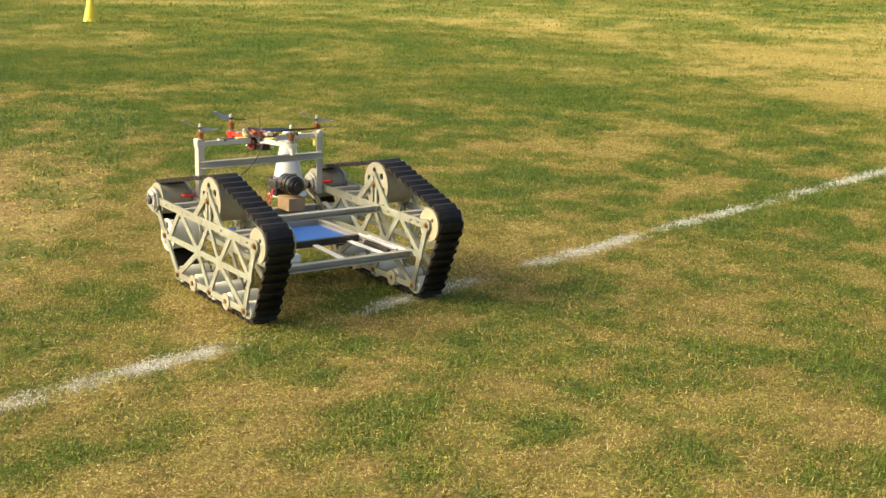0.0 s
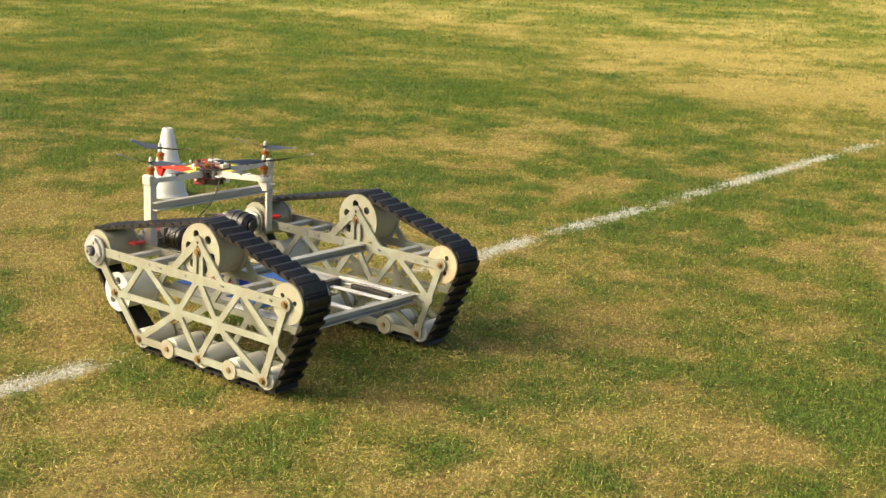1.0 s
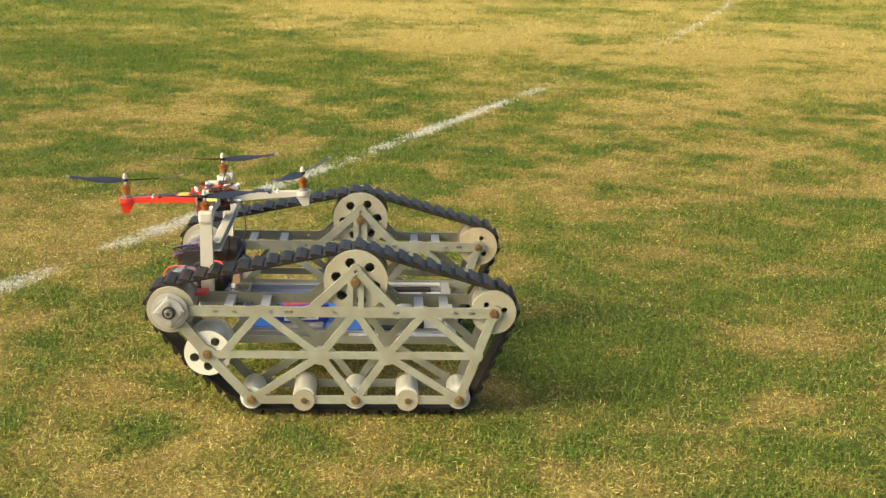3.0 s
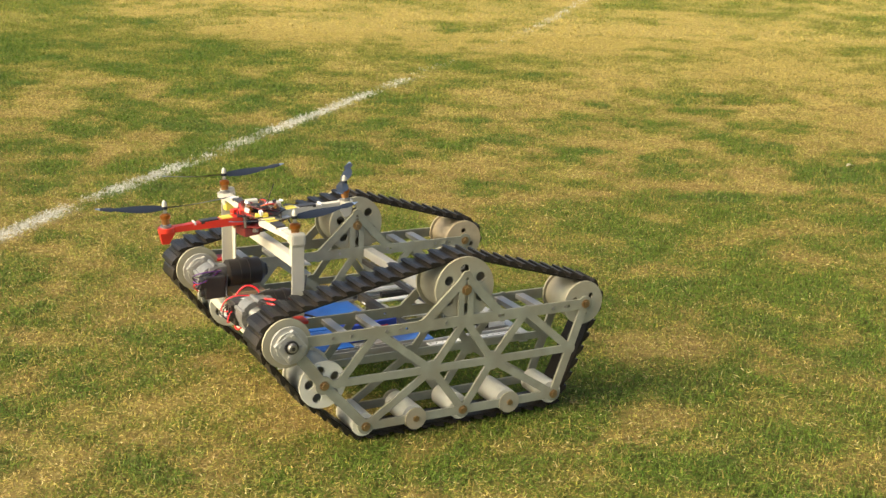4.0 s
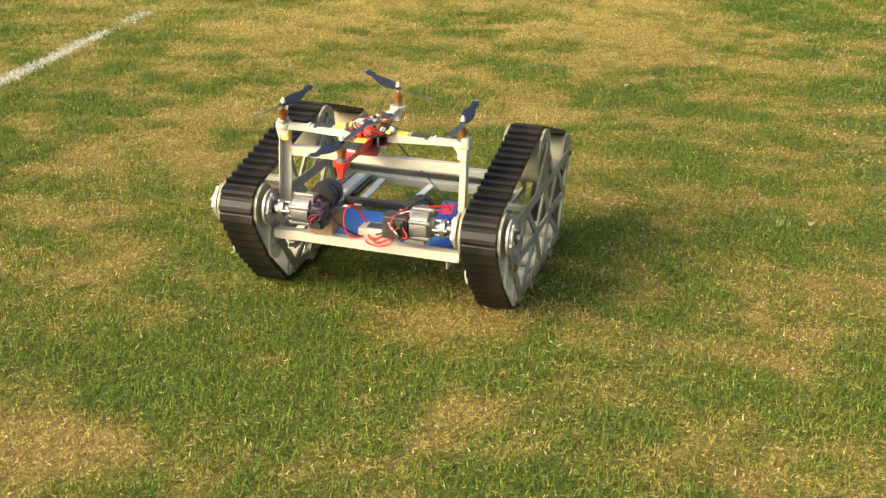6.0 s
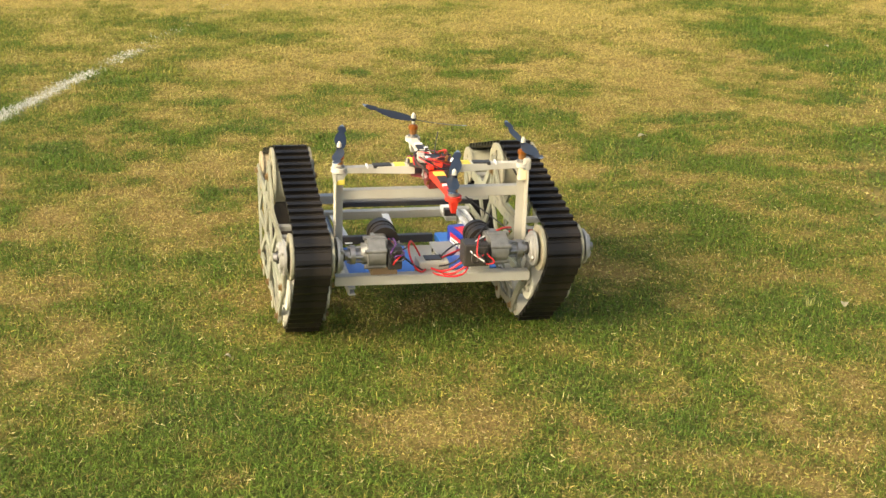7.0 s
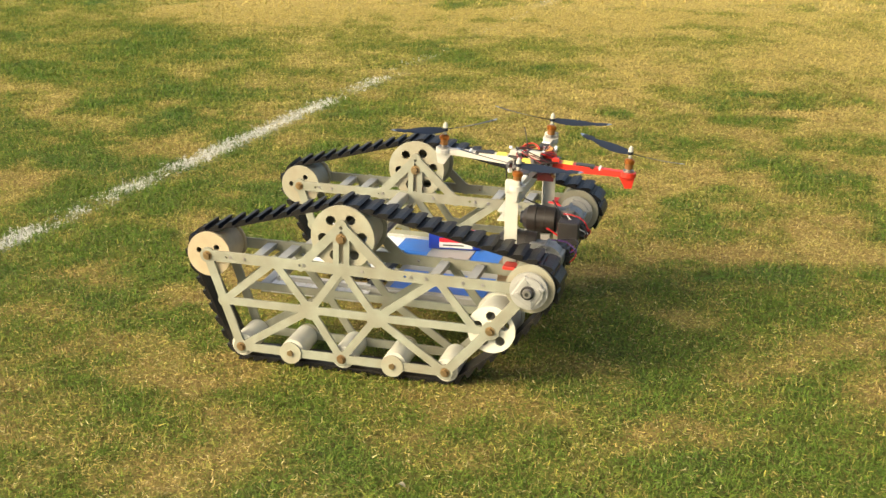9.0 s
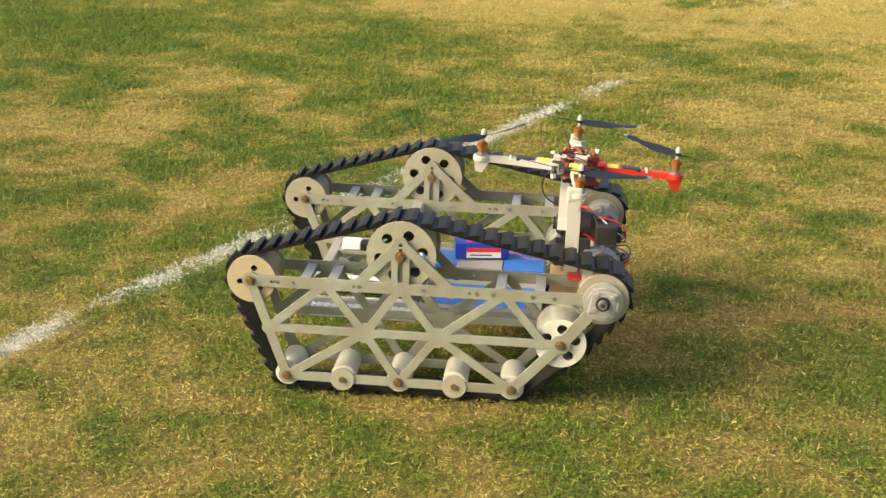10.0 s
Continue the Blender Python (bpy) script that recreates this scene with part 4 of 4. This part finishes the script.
def build_wires():
    P = lambda *p: [Vector(q) for q in p]
    red = "loose red power wire"
    # a pair slung from the controller up to the motor, a slack loop beside it and leads to the other motor
    tube("red_wire", P((0.385, 0.00, 0.205), (0.425, 0.02, 0.203), (0.440, 0.07, 0.240), (0.432, 0.12, 0.282), (0.405, 0.16, 0.312), (0.370, 0.20, 0.298)), 0.0027, M_WIRE, robot, red)
    tube("red_wire", P((0.385, 0.01, 0.200), (0.430, 0.03, 0.196), (0.446, 0.08, 0.232), (0.438, 0.125, 0.270), (0.415, 0.160, 0.302), (0.395, 0.190, 0.296)), 0.0027, M_WIRE, robot, red)
    tube("red_wire", P((0.385, 0.00, 0.195), (0.430, 0.00, 0.205), (0.442, 0.045, 0.199), (0.440, 0.080, 0.212), (0.425, 0.080, 0.250), (0.390, 0.070, 0.270)), 0.0024, M_WIRE, robot, red)
    tube("red_wire", P((0.385, -0.015, 0.202), (0.420, -0.030, 0.205), (0.420, -0.050, 0.222), (0.400, -0.062, 0.255), (0.375, -0.055, 0.275), (0.350, -0.040, 0.262), (0.340, -0.020, 0.222)), 0.0024, M_WIRE, robot, red)
    tube("black_wire", P((0.385, -0.02, 0.200), (0.425, -0.05, 0.225), (0.420, -0.09, 0.262), (0.400, -0.12, 0.290)), 0.0024, M_BLACK, robot, "loose black wire")
    tube("black_wire", P((0.385, 0.02, 0.210), (0.430, 0.05, 0.225), (0.425, 0.10, 0.300), (0.390, 0.14, 0.322)), 0.0022, M_BLACK, robot, "loose black wire")
    tube("violet_lead", P((0.210, 0.105, 0.195), (0.235, 0.100, 0.202), (0.255, 0.085, 0.190), (0.300, 0.050, 0.205), (0.335, 0.030, 0.221)), 0.0024, M_VIOLET, robot, "dark violet battery lead")
    tube("black_wire", P((0.212, 0.12, 0.20), (0.26, 0.10, 0.225), (0.31, 0.06, 0.23), (0.35, 0.03, 0.222)), 0.0024, M_BLACK, robot, "loose black wire")
    tube("red_wire", P((0.20, 0.13, 0.19), (0.25, 0.14, 0.22), (0.31, 0.09, 0.225), (0.36, 0.03, 0.222)), 0.0026, M_WIRE, robot, "loose red power wire")
    tube("thin_cable", P((0.30, 0.02, 0.45), (0.28, 0.05, 0.40), (0.29, 0.12, 0.34), (0.33, 0.18, 0.30), (0.36, 0.20, 0.285)), 0.0018, M_BLACK, robot, "thin black cable from the drone")
    for y in (-0.268, 0.268):
        bm = bmesh.new()
        box(bm, (0.371, y, 0.283), (0.030, 0.040, 0.008), None, 0.003)
        part("connector", bm, M_RED, robot, "orange-red tape and connector")


build_chassis()
build_motor(1, 0.150, False)
build_motor(-1, -0.150, True)
build_wires()
battery = build_battery()
BATTERY_AT = pose(0.140, 0.138, 0.1923, 0, 0, 9)

# ---------------------------------------------------------------- quadcopter on the posts
quadcopter = thing("quadcopter", "four-armed drone with red and white arms resting on the robot's posts", "drone")
QUAD_AT = pose(0.366, -0.003, 0.4625, 0, 2.7, 1.0)
ARM = 0.2250


def quad_arm(turn, material, label):
    bm = bmesh.new()
    n = 10
    # tapered beam, wider at the root
    prev = None
    for k in range(n + 1):
        u = k / n
        x = 0.045 + u * (ARM + 0.012 - 0.045)
        w, h = 0.034 - 0.016 * min(1, u * 1.6), 0.020 - 0.008 * u
        top = 0.004 * (1 - u)
        ring = [bm.verts.new((x, s * w / 2, top - q)) for s, q in ((-1, 0), (1, 0), (1, h), (-1, h))]
        if prev:
            for j in range(4):
                bm.faces.new((prev[j], prev[j - 1], ring[j - 1], ring[j]))
        else:
            bm.faces.new(ring)
        prev = ring
    bm.faces.new(prev[::-1])
    rod(bm, (ARM, 0, -0.010), (ARM, 0, 0.0005), 0.019, seg=24)
    # landing fin below the motor
    pts = [(ARM - 0.022, -0.008), (ARM + 0.017, -0.008), (ARM + 0.012, -0.038), (ARM - 0.004, -0.040)]
    a = [bm.verts.new((x, -0.009 if z > -0.03 else -0.004, z)) for x, z in pts]
    b = [bm.verts.new((x, 0.009 if z > -0.03 else 0.004, z)) for x, z in pts]
    bm.faces.new(a)
    bm.faces.new(b[::-1])
    for k in range(4):
        bm.faces.new((a[k - 1], b[k - 1], b[k], a[k]))
    arm = part("arm", bm, material, quadcopter, label)
    arm.matrix_basis = pose(0, 0, 0, 0, 0, turn)
    for x, w, m, lab, l in ((0.080, 0.027, M_YELLOW, "yellow tape", 0.026), (0.122, 0.022, M_BLACK, "black speed controller", 0.044), (0.158, 0.0205, M_PAPER, "white cable tie", 0.005)):
        bm = bmesh.new()
        box(bm, (x, 0, 0.0015), (l, w, 0.008), None, 0.0015)
        part("arm_wrap", bm, m, arm, lab)
    # motor
    bm = bmesh.new()
    rod(bm, (0, 0, 0.001), (0, 0, 0.005), 0.0130, seg=24)
    rod(bm, (0, 0, 0.005), (0, 0, 0.010), 0.0070, seg=16)
    rod(bm, (0, 0, 0.009), (0, 0, 0.021), 0.0095, seg=24, index=1)
    rod(bm, (0, 0, 0.022), (0, 0, 0.0300), 0.0122, seg=28, index=2)
    rod(bm, (0, 0, 0.0300), (0, 0, 0.0340), 0.0122, 0.006, 28, 2)
    rod(bm, (0, 0, 0.0340), (0, 0, 0.0372), 0.0050, seg=14)
    mo = part("motor", bm, [M_STEEL, M_COPPER, M_ORANGE], quadcopter, "orange brushless motor with copper windings", 0.5)
    c = Matrix.Rotation(radians(turn), 4, "Z") @ Vector((ARM, 0, 0))
    mo.location = c
    bm = bmesh.new()
    rod(bm, (0, 0, 0.0370), (0, 0, 0.046), 0.004, seg=12)
    rod(bm, (0, 0, 0.048), (0, 0, 0.059), 0.0062, 0.0052, 16)
    rod(bm, (0, 0, 0.059), (0, 0, 0.064), 0.0052, 0.002, 16)
    part("prop_nut", bm, M_WHITE, mo, "white propeller nut", 0.5)
    return c


def build_propeller(c, hand):
    """Two twisted blades with rounded tips."""
    bm = bmesh.new()
    for s in (0, 180):
        m = pose(0, 0, 0, 0, 0, s)
        prev = None
        for k in range(15):
            u = k / 14
            x = 0.006 + u * 0.148
            w = 0.012 + 0.018 * math.sin(math.pi * min(1, u * 1.25 + 0.08)) if u < 0.75 else 0.030 * math.sqrt(max(0.015, 1 - ((u - 0.6) / 0.405) ** 2)) * 0.83
            tw = hand * radians(24 - 17 * u)
            lift = 0.012 * u * u
            ring = []
            for y, z in ((-0.5, 0), (-0.15, 0.0016), (0.5, 0.0003), (-0.1, -0.0004)):
                y = hand * y
                ring.append(bm.verts.new(m @ Vector((x, y * w * math.cos(tw), y * w * math.sin(tw) + z + lift))))
            if prev:
                for j in range(4):
                    f = bm.faces.new((prev[j], prev[j - 1], ring[j - 1], ring[j]))
                    f.material_index = 1 if u > 0.94 else 0
            else:
                bm.faces.new(ring)
            prev = ring
        bm.faces.new(prev[::-1])
    rod(bm, (0, 0, -0.003), (0, 0, 0.004), 0.0070, seg=18)
    p = part("propeller", bm, [M_PROP, M_TIP], quadcopter, "dark two-bladed propeller with pale tips", 0.9)
    p.location = (c[0], c[1], 0.0465)
    return p


PROPS = {}
for key, turn, m, lab in (("back", 0, M_RED, "red plastic arm"), ("left", 90, M_ARM, "white plastic arm"), ("front", 180, M_ARM, "white plastic arm"), ("right", 270, M_ARM, "white plastic arm")):
    PROPS[key] = build_propeller(quad_arm(turn, m, lab), 1 if turn % 180 else -1)


def build_quad_centre():
    for z, r in ((0.006, 0.066), (-0.020, 0.060)):
        bm = bmesh.new()
        pts = [(r * (1.0 if k % 2 else 0.84) * math.cos(k * math.pi / 8), r * (1.0 if k % 2 else 0.84) * math.sin(k * math.pi / 8)) for k in range(16)]
        a = [bm.verts.new((x, y, z)) for x, y in pts]
        b = [bm.verts.new((x, y, z + 0.002)) for x, y in pts]
        bm.faces.new(a[::-1])
        bm.faces.new(b)
        for k in range(16):
            bm.faces.new((a[k - 1], b[k - 1], b[k], a[k]))
        part("centre_plate", bm, M_BLACK if z > 0 else M_CIRCUIT, quadcopter)
    rnd = random.Random(4)
    for c, s, m, lab in (((0.0, 0.0, 0.015), (0.040, 0.040, 0.012), M_BLACK, "black flight controller"), ((0.034, 0.014, 0.013), (0.026, 0.020, 0.012), M_RED, "red receiver"),
                         ((-0.040, -0.010, 0.015), (0.036, 0.024, 0.012), M_WHITE, "white module"), ((0.010, -0.028, 0.020), (0.030, 0.018, 0.018), M_WHITE, "white module"), ((0.000, 0.052, 0.010), (0.030, 0.014, 0.009), M_YELLOW, "yellow tape"),
                         ((-0.006, -0.052, 0.010), (0.026, 0.014, 0.009), M_YELLOW, "yellow tape"), ((0.048, -0.026, 0.011), (0.018, 0.014, 0.010), M_RED, "red connector"),
                         ((0.0, 0.0, -0.032), (0.070, 0.032, 0.020), M_BROWN, "dark pack under the plates"), ((0.030, 0.0, -0.034), (0.040, 0.046, 0.020), M_CIRCUIT, "dark red circuit"),
                         ((-0.055, 0.0, -0.012), (0.034, 0.045, 0.004), M_PAPER, "white plastic flap")):
        bm = bmesh.new()
        box(bm, c, s, pose(0, 0, 0, 0, 0, rnd.uniform(-14, 14)), 0.002)
        part("module", bm, m, quadcopter, lab)
    for k in range(34):
        a, r = rnd.uniform(0, 6.28), rnd.uniform(0.010, 0.062)
        c = (r * math.cos(a), r * math.sin(a), rnd.choice([0.012, 0.016, 0.024, -0.012, -0.028]))
        bm = bmesh.new()
        box(bm, (0, 0, 0), (rnd.uniform(0.006, 0.018), rnd.uniform(0.004, 0.010), rnd.uniform(0.005, 0.014)), pose(*c, rnd.uniform(-25, 25), rnd.uniform(-25, 25), rnd.uniform(0, 180)), 0.001)
        part("electronic_part", bm, rnd.choice([M_CIRCUIT, M_BLACK, M_BLACK, M_COPPER, M_PAPER, M_PAPER, M_STEEL, M_STEEL, M_BROWN]), quadcopter)
    for x, y in ((0.045, 0.03), (-0.045, 0.03), (0.045, -0.03), (-0.045, -0.03)):
        bm = bmesh.new()
        rod(bm, (x, y, -0.020), (x, y, 0.007), 0.003, seg=8)
        part("standoff", bm, M_STEEL, quadcopter)
    # a loose antenna
    tube("antenna", [Vector((-0.02, 0.01, 0.02)), Vector((-0.025, 0.012, 0.045)), Vector((-0.035, 0.02, 0.072))], 0.0012, M_BLACK, quadcopter, "thin black antenna")
    for k in range(24):
        a = rnd.uniform(0, 6.28)
        p = [Vector((0.02 * math.cos(a), 0.02 * math.sin(a), 0.022)), Vector((0.045 * math.cos(a + 0.5), 0.045 * math.sin(a + 0.5), 0.030 + rnd.uniform(-0.008, 0.006))),
             Vector((0.050 * math.cos(a + 1.3), 0.050 * math.sin(a + 1.3), 0.020)), Vector((0.056 * math.cos(a + 2.0), 0.056 * math.sin(a + 2.0), 0.004))]
        tube("lead", p, 0.0012, rnd.choice([M_WIRE, M_BLACK, M_BLACK, M_ORANGE, M_CIRCUIT]), quadcopter)


build_quad_centre()


# ---------------------------------------------------------------- marker cones
def build_cone(x, y, material, label, turn):
    cone = thing("marker_cone", label, "cone", "cones on the field")
    prof = [(0.084, 0.0), (0.084, 0.010), (0.078, 0.016), (0.074, 0.030), (0.022, 0.288), (0.018, 0.292), (0.016, 0.288), (0.068, 0.028)]
    bm = bmesh.new()
    n, rings = 40, []
    for r, z in prof:
        rings.append([bm.verts.new((r * math.cos(2 * math.pi * k / n), r * math.sin(2 * math.pi * k / n), z)) for k in range(n)])
    for a, b in zip(rings, rings[1:]):
        for k in range(n):
            bm.faces.new((a[k - 1], a[k], b[k], b[k - 1]))
    part("cone_body", bm, material, cone, "", 0.6)
    cone.matrix_basis = pose(x, y, -0.002, 0, 0, turn)


build_cone(-2.47, 0.12, M_CONE, "white plastic marker cone standing on the grass", 10)
build_cone(-7.90, 7.28, M_CONE_Y, "yellow plastic marker cone standing on the grass", 40)


def build_leaf(x, y, size, turn, rise):
    """A small curled dry leaf."""
    bm = bmesh.new()
    rows = []
    for k in range(7):
        u = k / 6
        w = size * 0.32 * math.sin(math.pi * (0.08 + 0.86 * u))
        z = rise * math.sin(math.pi * u) + 0.010
        rows.append([bm.verts.new((size * (u - 0.5), s * w, z + 0.25 * abs(s) * w)) for s in (-1, 0, 1)])
    for a, b in zip(rows, rows[1:]):
        for j in (0, 1):
            bm.faces.new((a[j], a[j + 1], b[j + 1], b[j]))
    bmesh.ops.solidify(bm, geom=bm.faces[:], thickness=0.0008)
    leaf = part("dry_leaf", bm, M_LEAF, None, "small pale dry leaf lying on the grass")
    tagged(leaf, category="leaf", group="leaves on the grass")
    leaf.matrix_basis = pose(x, y, 0, 0, 0, turn)


M_LEAF = mat("dry_leaf", (0.46, 0.41, 0.29), 0.6, 0.0, 0.15, 80, 0.1)
M_TUFT = mat("tall_grass", (0.30, 0.30, 0.09), 0.6, 0.0, 0.25, 80, 0.1)
for lx, ly, ls, lt in ((2.191, -0.972, 0.034, 60), (2.364, 0.871, 0.040, 20), (4.078, 2.493, 0.030, 100), (0.537, -0.962, 0.020, 150)):
    build_leaf(lx, ly, ls, lt, 0.006)


def build_tuft(x, y):
    """A few taller pale blades, bent over."""
    rnd = random.Random(8)
    bm = bmesh.new()
    for k in range(14):
        a, h, w = rnd.uniform(0, 6.28), rnd.uniform(0.025, 0.05), 0.0012
        d, n = Vector((math.cos(a), math.sin(a), 0)), Vector((-math.sin(a), math.cos(a), 0))
        base = Vector((rnd.uniform(-0.02, 0.02), rnd.uniform(-0.012, 0.012), 0))
        prev = None
        for j in range(5):
            u = j / 4
            c = base + d * (0.6 * h * u * u) + Vector((0, 0, h * (u - 0.35 * u * u)))
            row = [bm.verts.new(c - n * w * (1.05 - u)), bm.verts.new(c + n * w * (1.05 - u))]
            if prev:
                bm.faces.new((prev[0], prev[1], row[1], row[0]))
            prev = row
    tuft = part("grass_tuft", bm, M_TUFT, None, "small tuft of taller pale grass on the field")
    tagged(tuft, category="grass tuft")
    tuft.matrix_basis = pose(x, y, 0)


build_tuft(2.112, -0.943)


def motions():
    ts = np.arange(0, 10.0001, 0.1)
    d = np.array([r[:4] for r in DRIVE])
    fine = np.arange(0, 10.0001, 1 / 30)
    x, y, yaw = np.interp(fine, d[:, 0], d[:, 1]), np.interp(fine, d[:, 0], d[:, 2]), np.radians(np.interp(fine, d[:, 0], d[:, 3]))
    ahead = -(np.gradient(x, fine) * np.cos(yaw) + np.gradient(y, fine) * np.sin(yaw))
    spin = np.gradient(yaw, fine)
    run = {s: np.concatenate([[0], np.cumsum(((ahead + s * spin * Y_BELT)[1:]) / 30)]) for s in (1, -1)}
    rows = [(t, stand(*r)) for t, *r in DRIVE]
    walk(robot, rows)
    walk(battery, [(t, m @ BATTERY_AT) for t, m in rows])
    walk(quadcopter, [(t, m @ QUAD_AT) for t, m in rows])
    for ob, side, s0 in BELT_LUGS:
        walk(ob, [(t, lug_pose(s0 + np.interp(t, fine, run[side]), side)) for t in ts])
    for ob, side, place, r in SPINNERS:
        step = ts if r > 0.04 else np.arange(0, 10.0001, 2 / 30)
        walk(ob, [(t, pose(place[0], side * Y_BELT, place[1], 0, -math.degrees(np.interp(t, fine, run[side]) / r), 0)) for t in step])
    turns = {"back": ((0, -4), (2.5, -6), (4.5, -11), (5.5, -8), (7, -16), (8.5, -28), (10, -38)), "left": ((0, -2), (5.5, 1), (7.5, 0), (8.5, -4), (10, -15)),
             "front": ((0, 66), (2.5, 65), (5.5, 53), (7.5, 46), (10, 50)), "right": ((0, -8), (4.5, -6), (7.5, -12), (10, -12))}
    for key, keys in turns.items():
        p = PROPS[key]
        at = p.location.copy()
        walk(p, [(t, pose(at.x, at.y, at.z, 0, 0, a)) for t, a in keys])


motions()
